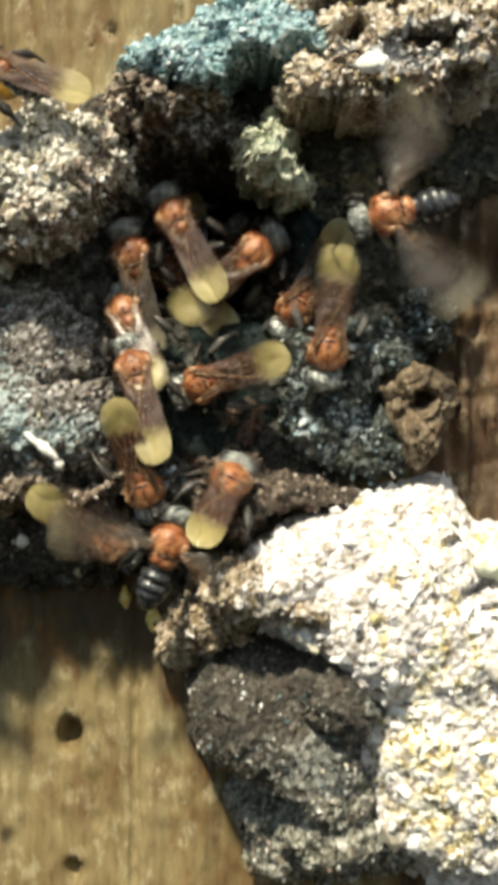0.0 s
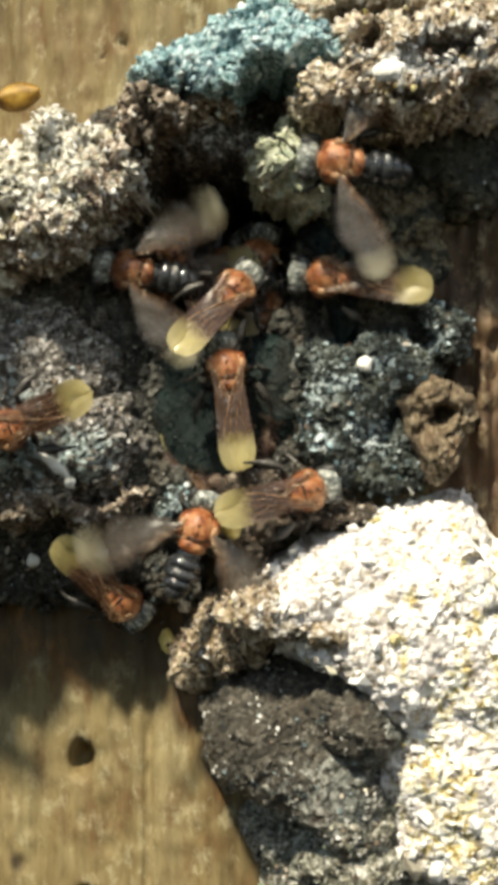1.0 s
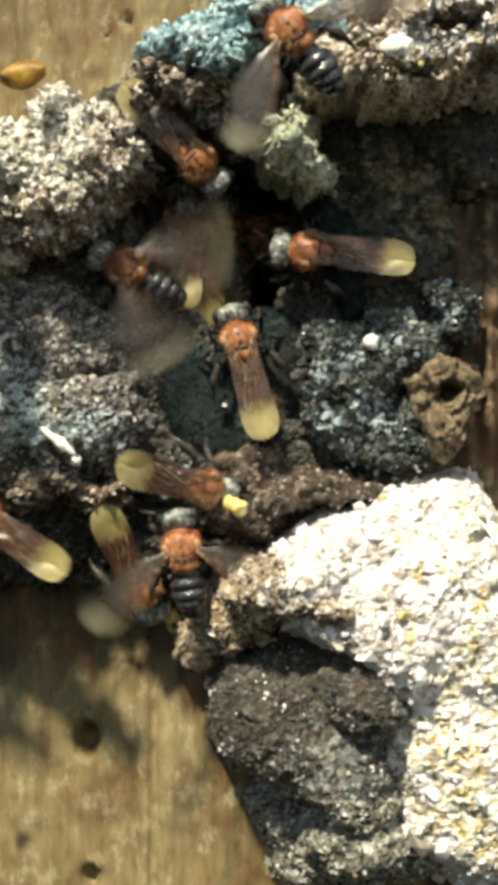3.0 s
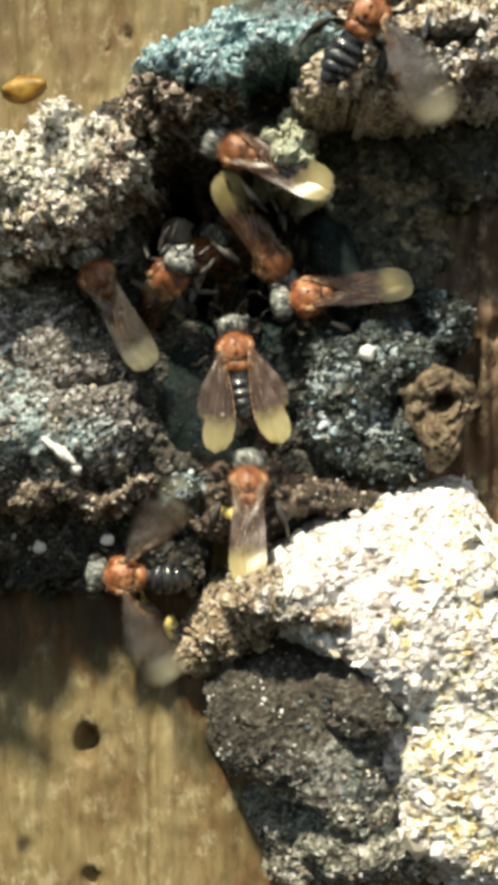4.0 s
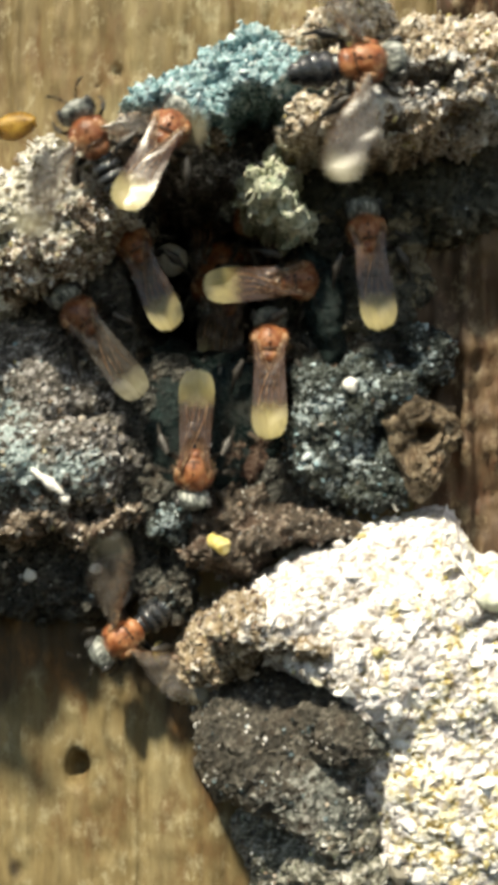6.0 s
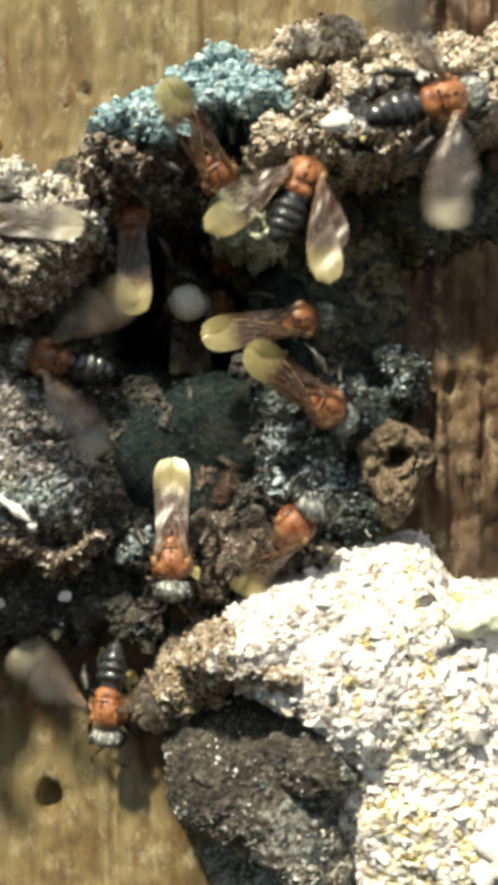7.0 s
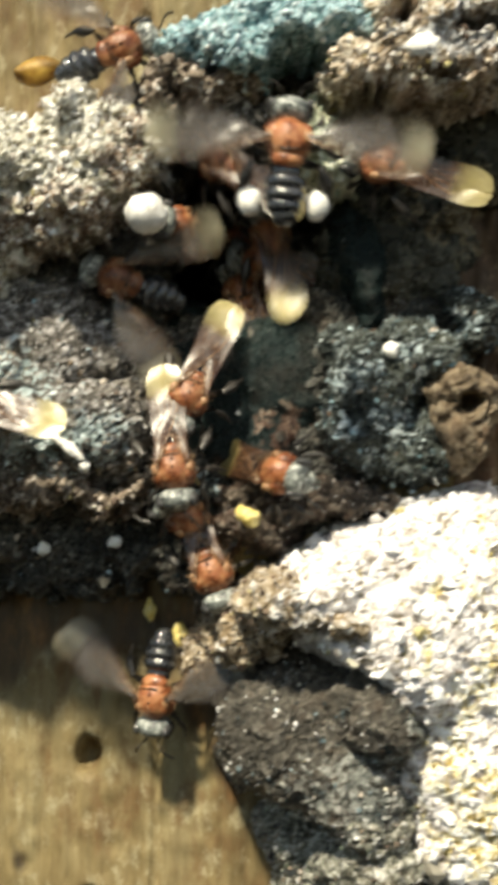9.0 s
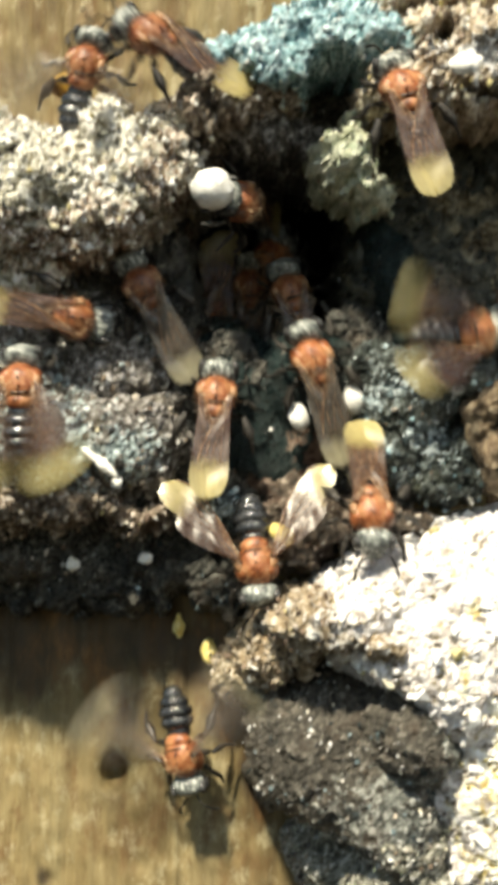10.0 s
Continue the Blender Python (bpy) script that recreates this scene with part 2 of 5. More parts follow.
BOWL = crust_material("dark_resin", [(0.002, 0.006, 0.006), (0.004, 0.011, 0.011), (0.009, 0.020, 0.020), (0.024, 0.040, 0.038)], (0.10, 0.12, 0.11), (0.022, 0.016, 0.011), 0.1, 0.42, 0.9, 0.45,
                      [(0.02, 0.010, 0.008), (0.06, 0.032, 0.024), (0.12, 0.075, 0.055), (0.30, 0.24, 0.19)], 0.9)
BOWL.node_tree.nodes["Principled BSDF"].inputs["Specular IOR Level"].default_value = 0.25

CRUMB_WHITE = crumb_material("white_crumb", [(0.0, (0.34, 0.30, 0.22)), (0.08, (0.76, 0.74, 0.70)), (0.25, (0.92, 0.91, 0.91)), (0.90, (0.97, 0.97, 0.97)), (0.98, (0.66, 0.58, 0.30))])
CRUMB_PALE = crumb_material("pale_crumb", [(0.0, (0.10, 0.07, 0.05)), (0.25, (0.36, 0.28, 0.20)), (0.5, (0.66, 0.62, 0.56)), (0.8, (0.88, 0.88, 0.88)), (1.0, (0.5, 0.42, 0.16))])
CRUMB_BROWN = crumb_material("brown_crumb", [(0.0, (0.03, 0.02, 0.014)), (0.4, (0.12, 0.075, 0.05)), (0.7, (0.32, 0.23, 0.165)), (0.95, (0.64, 0.57, 0.50))])
CRUMB_GREY = crumb_material("grey_crumb", [(0.0, (0.02, 0.02, 0.02)), (0.45, (0.10, 0.10, 0.10)), (0.75, (0.34, 0.34, 0.33)), (0.95, (0.70, 0.70, 0.68))])
CRUMB_TEAL = crumb_material("teal_crumb", [(0.0, (0.03, 0.08, 0.09)), (0.3, (0.15, 0.30, 0.35)), (0.6, (0.44, 0.62, 0.69)), (0.88, (0.84, 0.95, 0.98))])
CRUMB_GREEN = crumb_material("green_crumb", [(0.0, (0.10, 0.13, 0.08)), (0.4, (0.30, 0.35, 0.25)), (0.7, (0.50, 0.54, 0.42)), (0.95, (0.72, 0.74, 0.62))])
CRUMB_YELLOW = crumb_material("yellow_crumb", [(0.0, (0.22, 0.17, 0.05)), (0.5, (0.50, 0.42, 0.14)), (0.9, (0.72, 0.66, 0.36))])
CRUMB_SLATE = crumb_material("slate_crumb", [(0.0, (0.010, 0.016, 0.016)), (0.6, (0.03, 0.048, 0.053)), (0.85, (0.14, 0.20, 0.22)), (0.98, (0.58, 0.70, 0.76))])


def chitin(name, tones, rough, size=0.5, spec=0.5, coat=0.0, vary=0.0):
    """Insect shell or wax: patchy tones, fine pores, and some difference from one animal to the next."""
    m, nt, b = shader(name, rough, 0.0, spec, coat)
    n = grain_noise(nt, size, 4, 0.6)
    c = ramp(nt, n, [(0.34, tones[0]), (0.5, tones[1]), (0.68, tones[2])])
    if vary:
        info = nt.nodes.new("ShaderNodeObjectInfo")
        c = mixed(nt, vary, c, ramp(nt, info.outputs["Random"], [(0.0, (0.45, 0.40, 0.38)), (0.5, (0.9, 0.9, 0.9)), (1.0, (1.25, 1.3, 1.35))]), "MULTIPLY")
    nt.links.new(c, b.inputs["Base Color"])
    bump(nt, b, grain_noise(nt, 0.16, 4, 0.7), 0.6, 0.06)
    return m


THORAX = chitin("orange_thorax", [(0.06, 0.018, 0.008), (0.27, 0.082, 0.030), (0.48, 0.23, 0.105)], 0.36, 0.75, 0.5, 0.15, 0.8)
HEAD = chitin("black_head", [(0.02, 0.024, 0.024), (0.16, 0.175, 0.165), (0.66, 0.68, 0.62)], 0.34, 0.32)
EYE = chitin("eye", [(0.02, 0.02, 0.022), (0.04, 0.04, 0.04), (0.07, 0.07, 0.07)], 0.2)
ABDOMEN = chitin("black_abdomen", [(0.010, 0.012, 0.015), (0.02, 0.022, 0.025), (0.05, 0.05, 0.052)], 0.16, 0.6, 0.6, 0.5)
LEG = chitin("black_leg", [(0.012, 0.011, 0.010), (0.03, 0.027, 0.024), (0.09, 0.08, 0.07)], 0.35, 0.3)
HAIR = chitin("pale_hair", [(0.35, 0.2, 0.1), (0.5, 0.32, 0.18), (0.6, 0.45, 0.3)], 0.6)
TEGULA = chitin("tan_plate", [(0.20, 0.09, 0.04), (0.36, 0.20, 0.10), (0.50, 0.34, 0.20)], 0.45)
SEAM = chitin("dark_seam", [(0.02, 0.008, 0.004), (0.05, 0.018, 0.009), (0.10, 0.04, 0.02)], 0.4)
WAX = chitin("white_wax", [(0.62, 0.60, 0.54), (0.80, 0.79, 0.75), (0.88, 0.88, 0.86)], 0.6, 0.5)
YELLOW_WAX = chitin("yellow_wax", [(0.60, 0.46, 0.12), (0.75, 0.62, 0.22), (0.85, 0.76, 0.42)], 0.5, 0.5)
LICHEN = chitin("pale_lichen", [(0.46, 0.50, 0.36), (0.74, 0.78, 0.64), (0.90, 0.91, 0.84)], 0.5, 0.9)
HUSK = chitin("golden_husk", [(0.16, 0.075, 0.012), (0.46, 0.27, 0.05), (0.72, 0.50, 0.12)], 0.4, 1.2)


def wing_material(name, clear, root, tip, tip_from):
    """Smoky membrane with a pale tip, thin enough to let light through."""
    m, nt, b = shader(name, 0.24)
    co = nt.nodes.new("ShaderNodeTexCoord")
    sep = nt.nodes.new("ShaderNodeSeparateXYZ")
    nt.links.new(co.outputs["Object"], sep.inputs[0])
    along = nt.nodes.new("ShaderNodeMath")
    along.operation = "MULTIPLY"
    along.inputs[1].default_value = -1 / (6.6 * MM)
    nt.links.new(sep.outputs[0], along.inputs[0])
    wob = nt.nodes.new("ShaderNodeMath")
    wob.operation = "MULTIPLY_ADD"
    wob.inputs[1].default_value = 0.2
    nt.links.new(grain_noise(nt, 0.7, 4, 0.6, (0.5, 1, 1)), wob.inputs[0])
    nt.links.new(along.outputs[0], wob.inputs[2])
    warm = tuple(1.5 * v for v in root)
    pale = tuple(min(1, 1.18 * v + 0.05) for v in tip)
    col = ramp(nt, wob.outputs[0], [(0.08, warm), (0.4, root), (tip_from, root), (tip_from + 0.08, tuple(0.5 * (a + c) for a, c in zip(root, tip))), (tip_from + 0.18, tip), (1.05, pale)])
    fine = grain_noise(nt, 0.5, 5, 0.7, (0.25, 1, 1))
    col = mixed(nt, 0.5, col, ramp(nt, fine, [(0.3, (0.5, 0.45, 0.4)), (0.65, (1.1, 1.1, 1.1))]), "MULTIPLY")
    info = nt.nodes.new("ShaderNodeObjectInfo")
    col = mixed(nt, 0.6, col, ramp(nt, info.outputs["Random"], [(0.0, (0.55, 0.52, 0.5)), (1.0, (1.15, 1.15, 1.15))]), "MULTIPLY")
    nt.links.new(col, b.inputs["Base Color"])
    b.inputs["Coat Weight"].default_value = 1.0
    b.inputs["Coat Roughness"].default_value = 0.36
    b.inputs["Coat IOR"].default_value = 1.9
    bump(nt, b, fine, 0.7, 0.12)
    tr = nt.nodes.new("ShaderNodeBsdfTranslucent")
    nt.links.new(col, tr.inputs["Color"])
    mx = nt.nodes.new("ShaderNodeMixShader")
    mx.inputs[0].default_value = 0.35
    nt.links.new(b.outputs[0], mx.inputs[1])
    nt.links.new(tr.outputs[0], mx.inputs[2])
    cl = nt.nodes.new("ShaderNodeBsdfTransparent")
    opa = ramp(nt, wob.outputs[0], [(0.0, (1 - clear,) * 3), (tip_from, (1 - clear,) * 3), (tip_from + 0.12, (1 - clear * 0.55,) * 3)])
    m2 = nt.nodes.new("ShaderNodeMixShader")
    nt.links.new(opa, m2.inputs[0])
    nt.links.new(cl.outputs[0], m2.inputs[1])
    nt.links.new(mx.outputs[0], m2.inputs[2])
    nt.links.new(m2.outputs[0], nt.nodes["Material Output"].inputs["Surface"])
    return m


WING = wing_material("folded_wing", 0.50, (0.15, 0.070, 0.036), (0.66, 0.57, 0.24), 0.70)
FAN_WING = wing_material("beating_wing", 0.40, (0.145, 0.124, 0.105), (0.44, 0.41, 0.28), 0.78)
VEIN = chitin("wing_vein", [(0.10, 0.045, 0.022), (0.22, 0.12, 0.065), (0.50, 0.38, 0.26)], 0.2, 0.5, 0.8)


# ---------------------------------------------------------------- mesh helpers
def part(name, bm, material, parent=None, label="", m=None, smooth=True):
    me = bpy.data.meshes.new(name)
    bm.to_mesh(me)
    bm.free()
    for p in me.polygons:
        p.use_smooth = smooth
    me.materials.append(material)
    ob = new(name, me)
    ob.parent = parent
    if m is not None:
        ob.matrix_basis = m
    if label:
        ob["label"] = label
    return ob


def mesh_part(name, verts, faces, material, parent=None, smooth=True):
    me = bpy.data.meshes.new(name)
    me.from_pydata(verts, [], faces)
    me.polygons.foreach_set("use_smooth", [smooth] * len(me.polygons))
    me.materials.append(material)
    ob = new(name, me)
    ob.parent = parent
    return ob


def ball(bm, c, r, turn=None, seg=16, rings=10, wob=0.0, seed=0):
    m = Matrix.Translation(Vector(c) * MM) @ (turn or Matrix()) @ Matrix.Diagonal((r[0] * MM, r[1] * MM, r[2] * MM, 1))
    vs = bmesh.ops.create_uvsphere(bm, u_segments=seg, v_segments=rings, radius=1, matrix=m)["verts"]
    if wob:
        for v in vs:
            p = v.co / MM
            k = noise.noise(p * 1.3 + Vector((seed, 0, 0))) + 0.5 * noise.noise(p * 3.1 + Vector((0, seed, 0)))
            v.co += (v.co - Vector(c) * MM) * wob * k
    return vs


def tube(bm, pts, radii, sides=6):
    pts = [Vector(p) * MM for p in pts]
    rings = []
    for i, p in enumerate(pts):
        d = (pts[min(i + 1, len(pts) - 1)] - pts[max(i - 1, 0)]).normalized()
        a = d.orthogonal().normalized()
        b = d.cross(a)
        rings.append([bm.verts.new(p + (a * math.cos(q) + b * math.sin(q)) * radii[i] * MM) for q in [2 * math.pi * k / sides for k in range(sides)]])
    for r0, r1 in zip(rings, rings[1:]):
        for k in range(sides):
            j = min(range(sides), key=lambda n: (r1[n].co - r0[k].co).length)
            j2 = (j + 1) % sides
            bm.faces.new((r0[k], r0[(k + 1) % sides], r1[j2], r1[j])) if len({r0[k], r0[(k + 1) % sides], r1[j2], r1[j]}) == 4 else None
    bm.faces.new(rings[0][::-1])
    bm.faces.new(rings[-1])


# ---------------------------------------------------------------- crusts
def lattice3(ix, iy, iz, seed):
    return lattice(ix + 7919 * iy, iz - 3571 * iy, seed)


def vnoise3(p, size, seed):
    """Smooth noise in -1..1 at points of an n x 3 array."""
    q = p / size
    i = np.floor(q).astype(np.int64)
    f = q - i
    f = f * f * (3 - 2 * f)
    total = np.zeros(len(p))
    for a in (0, 1):
        for c in (0, 1):
            for e in (0, 1):
                w = np.abs(1 - a - f[:, 0]) * np.abs(1 - c - f[:, 1]) * np.abs(1 - e - f[:, 2])
                total += w * lattice3(i[:, 0] + a, i[:, 1] + c, i[:, 2] + e, seed)
    return 2 * total - 1


def cells3(p, size, seed):
    """Rounded crumbs packed in space: their relief in 0..1 and a tone for each."""
    q = p / size
    i = np.floor(q).astype(np.int64)
    best, tone = np.full(len(p), 9.0), np.zeros(len(p))
    for a in (-1, 0, 1):
        for c in (-1, 0, 1):
            for e in (-1, 0, 1):
                u, v, w = i[:, 0] + a, i[:, 1] + c, i[:, 2] + e
                d = (u + lattice3(u, v, w, seed) - q[:, 0]) ** 2 + (v + lattice3(u, v, w, seed + 1) - q[:, 1]) ** 2 + (w + lattice3(u, v, w, seed + 2) - q[:, 2]) ** 2
                near = d < best
                best, tone = np.where(near, d, best), np.where(near, lattice3(u, v, w, seed + 3), tone)
    return np.sqrt(np.maximum(0, 1 - np.minimum(best, 1))), tone


def crumbly(p, n, seed, amount):
    """Pushes points out along their normals into packed crumbs. Returns the points and a tone for each."""
    w = p + 0.14 * np.stack([vnoise3(p, 0.5, seed + k) for k in (61, 62, 63)], 1)
    big, t1 = cells3(w, 0.8, seed + 40)
    small, t2 = cells3(w, 0.36, seed + 44)
    share = np.clip(0.5 + 0.9 * vnoise3(p, 2.3, seed + 66), 0, 1)
    h = share * 0.40 * big * (0.2 + 1.2 * t1) + (0.22 + 0.14 * (1 - share)) * small * (0.2 + 1.2 * t2)
    h = h + 0.34 * vnoise3(p, 1.7, seed + 68) + 0.16 * vnoise3(p, 0.7, seed + 69) - 0.28
    return p + n * (amount * 1.15 * h)[:, None], share * t1 * 0.5 + (1 - 0.5 * share) * t2


def relief(x, z, seed, amount):
    """Lumps in millimetres, outwards."""
    ridge = np.abs(vnoise(x / 1.7, z / 1.2, seed + 35))
    return amount * (0.62 * fbm(x / 3.2, z / 3.2, seed + 31, 4) - 0.25 * np.maximum(0, 0.22 - ridge) / 0.22)


def crust_depth(spec, x, z):
    top = dome(x, z, spec["blobs"], spec["seed"], spec.get("rough", 1.0))
    for px, pz, rx, rz, deep, steep in spec.get("pits", ()):
        wx = x + 0.5 * vnoise(x / 1.7, z / 1.7, spec["seed"] + 71)
        wz = z + 0.5 * vnoise(x / 1.7, z / 1.7, spec["seed"] + 73)
        r = np.sqrt(((wx - px) / rx) ** 2 + ((wz - pz) / rz) ** 2)
        top = top + np.where(r < 1, deep * (1 - np.minimum(r, 1) ** steep), 0)
    return top - relief(x, z, spec["seed"], spec["relief"])


def crust(spec, material, crumb_mats, label, name="resin_crust", step_mm=0.17, hole=None):
    """A crust standing on the trunk, with its loose crumbs."""
    x0 = min(b[0] - max(b[3], b[4]) for b in spec["blobs"]) - 1.5
    x1 = max(b[0] + max(b[3], b[4]) for b in spec["blobs"]) + 1.5
    z0 = min(b[1] - max(b[3], b[4]) for b in spec["blobs"]) - 1.5
    z1 = max(b[1] + max(b[3], b[4]) for b in spec["blobs"]) + 1.5
    x0, x1, z0, z1 = max(x0, -26), min(x1, 27), max(z0, -40), min(z1, 40)
    xs, zs = np.arange(x0, x1, step_mm), np.arange(z0, z1, step_mm)
    gx, gz = np.meshgrid(xs, zs)
    d = crust_depth(spec, gx, gz)
    keep = d < 100
    if hole:
        wob = 1 + 0.16 * vnoise(gx / 1.4, gz / 1.4, 77) + 0.06 * vnoise(gx / 0.5, gz / 0.5, 78)
        rr = np.sqrt(((gx - hole[0]) / hole[2]) ** 2 + ((gz - hole[1]) / hole[3]) ** 2) * wob
        d = np.where(keep, d + 5.0 * np.clip((1.25 - rr) / 0.25, 0, 1) ** 2, d)
        keep &= rr > 1.0
    back = spec["blobs"][0][6] + 2.0
    dd = np.where(keep, np.minimum(d, back), back)
    if hole:
        cell = keep[:-1, :-1] & keep[1:, :-1] & keep[:-1, 1:] & keep[1:, 1:]
    else:
        cell = keep[:-1, :-1] | keep[1:, :-1] | keep[:-1, 1:] | keep[1:, 1:]
    used = np.zeros(keep.shape, bool)
    for a, b in ((0, 0), (0, 1), (1, 0), (1, 1)):
        used[a:a + cell.shape[0], b:b + cell.shape[1]] |= cell
    ids = np.full(keep.shape, -1)
    ids[used] = np.arange(used.sum())
    sz, sx = np.gradient(dd, step_mm)
    slope = np.stack([sx, -np.ones_like(sx), sz], 2)
    slope /= np.linalg.norm(slope, axis=2, keepdims=True)
    pts, tones = crumbly(np.stack([gx[used], dd[used], gz[used]], 1), slope[used], spec["seed"], spec["relief"])
    verts = pts * MM
    faces = np.stack([ids[:-1, :-1][cell], ids[:-1, 1:][cell], ids[1:, 1:][cell], ids[1:, :-1][cell]], 1)
    ob = mesh_part(name, verts.tolist(), faces.tolist(), material, None, spec["relief"] < 0.36)
    tint(ob, tones)
    zoned(ob, pts, spec)
    tagged(ob, label, "resin crust")
    rng = np.random.default_rng(spec["seed"])
    # crumbs lie by area, so that steep sides carry as many as fronts
    steep = np.minimum(np.sqrt(1 + sx ** 2 + sz ** 2), 7.0)[used]
    ok = pts[:, 1] < back - 2.2
    weight = np.where(ok & (vnoise3(pts, 1.6, spec["seed"] + 91) > -0.35), steep, 0)
    if hole:
        weight = np.where(np.hypot((pts[:, 0] - hole[0]) / hole[2], (pts[:, 2] - hole[1]) / hole[3]) > 1.35, weight, 0)
    area = weight.sum() * step_mm ** 2
    for mat, per, lo, hi, sub in crumb_mats:
        n = int(area * per)
        pick = rng.choice(len(pts), n, p=weight / weight.sum())
        at_p = pts[pick] + rng.uniform(-0.6, 0.6, (n, 3)) * step_mm
        crumbs(mat, at_p[:, 0], at_p[:, 1], at_p[:, 2], lo, hi, sub, rng, ob)
    return ob


def tint(ob, tones):
    tone = ob.data.attributes.new("tone", "FLOAT", "POINT")
    tone.data.foreach_set("value", np.asarray(tones, np.float32))


def zoned(ob, pts, spec):
    """Marks the stained parts of a crust, on the trunk also painted shade: ellipses on its face with ragged edges (x,
    z, half width, half height).
    """
    total = np.zeros(len(pts))
    wx = pts[:, 0] + 0.9 * vnoise3(pts, 1.6, spec["seed"] + 81)
    wz = pts[:, 2] + 0.9 * vnoise3(pts, 1.6, spec["seed"] + 83)
    for x, z, rx, rz in spec.get("zones", ()):
        total = np.maximum(total, np.clip(1.0 - np.hypot((wx - x) / rx, (wz - z) / rz) * 0.6, 0, 0.75))
    share = ob.data.attributes.new("zone", "FLOAT", "POINT")
    share.data.foreach_set("value", total.astype(np.float32))


def crumbs(mat, px, py, pz, lo, hi, sub, rng, parent):
    bm = bmesh.new()
    bmesh.ops.create_icosphere(bm, subdivisions=sub, radius=1)
    base = np.array([v.co[:] for v in bm.verts])
    tri = np.array([[v.index for v in f.verts] for f in bm.faces])
    bm.free()
    n, k = len(px), len(base)
    if not n:
        return
    size = 0.62 * (lo + (hi - lo) * rng.random(n) ** 2.8)
    shape = base[None] * (1 + 0.3 * rng.standard_normal((n, k, 1))) * rng.uniform(0.45, 1.3, (n, 1, 3))
    v = shape * size[:, None, None] + np.stack([px, py + 0.1 * size, pz], 1)[:, None, :]
    f = tri[None] + (np.arange(n) * k)[:, None, None]
    ob = mesh_part("crumb_scatter", (v.reshape(-1, 3) * MM).tolist(), f.reshape(-1, 3).tolist(), mat, parent, sub > 1)
    tagged(ob, kind="stuff")


# ---------------------------------------------------------------- trunk
HOLE = (-2.42, 11.66, 5.06, 5.75)        # centre x, z and half axes of the entrance in the trunk


def trunk():
    xs, zs = np.arange(-46, 46.01, 0.3), np.arange(-58, 58.01, 0.4)
    gx, gz = np.meshgrid(xs, zs)
    d = wood_depth(gx, gz)
    d = d - 0.35 * vnoise(gx / 0.8, gz / 14, 3) - 0.22 * vnoise(gx / 0.35, gz / 7, 4) - 0.5 * vnoise(gx / 4, gz / 12, 5) - 0.12 * vnoise(gx / 0.6, gz / 0.9, 6)
    d = d - np.clip((gx - 11) / 2, 0, 1) * (1.3 * np.abs(vnoise(gx / 1.1, gz / 6, 14)) + 0.9 * np.abs(vnoise(gx / 0.7, gz / 2.2, 15)) + 0.6 * np.abs(vnoise(gx / 0.6, gz / 0.9, 16)) - 0.9)
    for px, pz, rx, rz, deep in ((-12.08, -23.0, 0.95, 1.5, 2.4),
                                  (-16.4, -30.6, 0.6, 0.62, 0.35),
                                  (-11.6, -32.6, 0.70, 1.1, 1.2),
                                  (-9.31, 26.18, 0.35, 0.47, 0.8),
                                  (-10.54, 25.52, 0.31, 0.31, 0.6),
                                  (-3.71, 25.27, 0.39, 0.54, 0.8),
                                  (-16.05, -18.08, 0.19, 0.19, 0.4),):
        r = np.sqrt(((gx - px + 0.2 * vnoise(gx, gz, 8)) / rx) ** 2 + ((gz - pz) / rz) ** 2)
        d = d + np.where(r < 1, deep * (1 - r * r), 0)
    r = np.sqrt(((gx - HOLE[0]) / HOLE[2]) ** 2 + ((gz - HOLE[1]) / HOLE[3]) ** 2)
    keep = r > 1.3
    cell = keep[:-1, :-1] & keep[1:, :-1] & keep[:-1, 1:] & keep[1:, 1:]
    n = gx.size
    ids = np.arange(n).reshape(gx.shape)
    verts = (np.stack([gx.ravel(), d.ravel(), gz.ravel()], 1) * MM).tolist()
    faces = np.stack([ids[:-1, :-1][cell], ids[:-1, 1:][cell], ids[1:, 1:][cell], ids[1:, :-1][cell]], 1).tolist()
    # the sides and the back of the plank
    edge = list(ids[0]) + list(ids[1:, -1]) + list(ids[-1, -2::-1]) + list(ids[-2:0:-1, 0])
    first = len(verts)
    for i in edge:
        verts.append((verts[i][0], 60 * MM, verts[i][2]))
    m = len(edge)
    for k in range(m):
        faces.append((edge[k], first + k, first + (k + 1) % m, edge[(k + 1) % m]))
    faces.append([first + k for k in range(m)])
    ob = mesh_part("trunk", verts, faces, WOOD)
    ob.data.materials.append(BARK)
    mid = np.array([p.center[:] for p in ob.data.polygons]) / MM
    lean = mid[:, 0] + 0.7 * vnoise(mid[:, 0] / 1.5, mid[:, 2] / 6, 21)
    ob.data.polygons.foreach_set("material_index", (lean > 12.6 - 1.6 * np.clip((16 - mid[:, 2]) / 3, 0, 1)).astype(int).tolist())
    pts = np.stack([gx.ravel(), d.ravel(), gz.ravel()], 1)
    pts = np.concatenate([pts, np.full((m, 3), -200.0)])
    # stains by the mound and knot; wide ellipses under the ledge paint its shade
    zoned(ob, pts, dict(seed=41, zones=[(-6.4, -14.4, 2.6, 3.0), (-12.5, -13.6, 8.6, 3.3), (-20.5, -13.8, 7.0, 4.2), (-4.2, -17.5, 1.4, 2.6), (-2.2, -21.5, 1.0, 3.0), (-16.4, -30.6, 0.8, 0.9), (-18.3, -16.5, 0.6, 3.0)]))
    tagged(ob, "weathered tan timber face with vertical grain and reddish bark edge", "tree trunk", kind="structure")


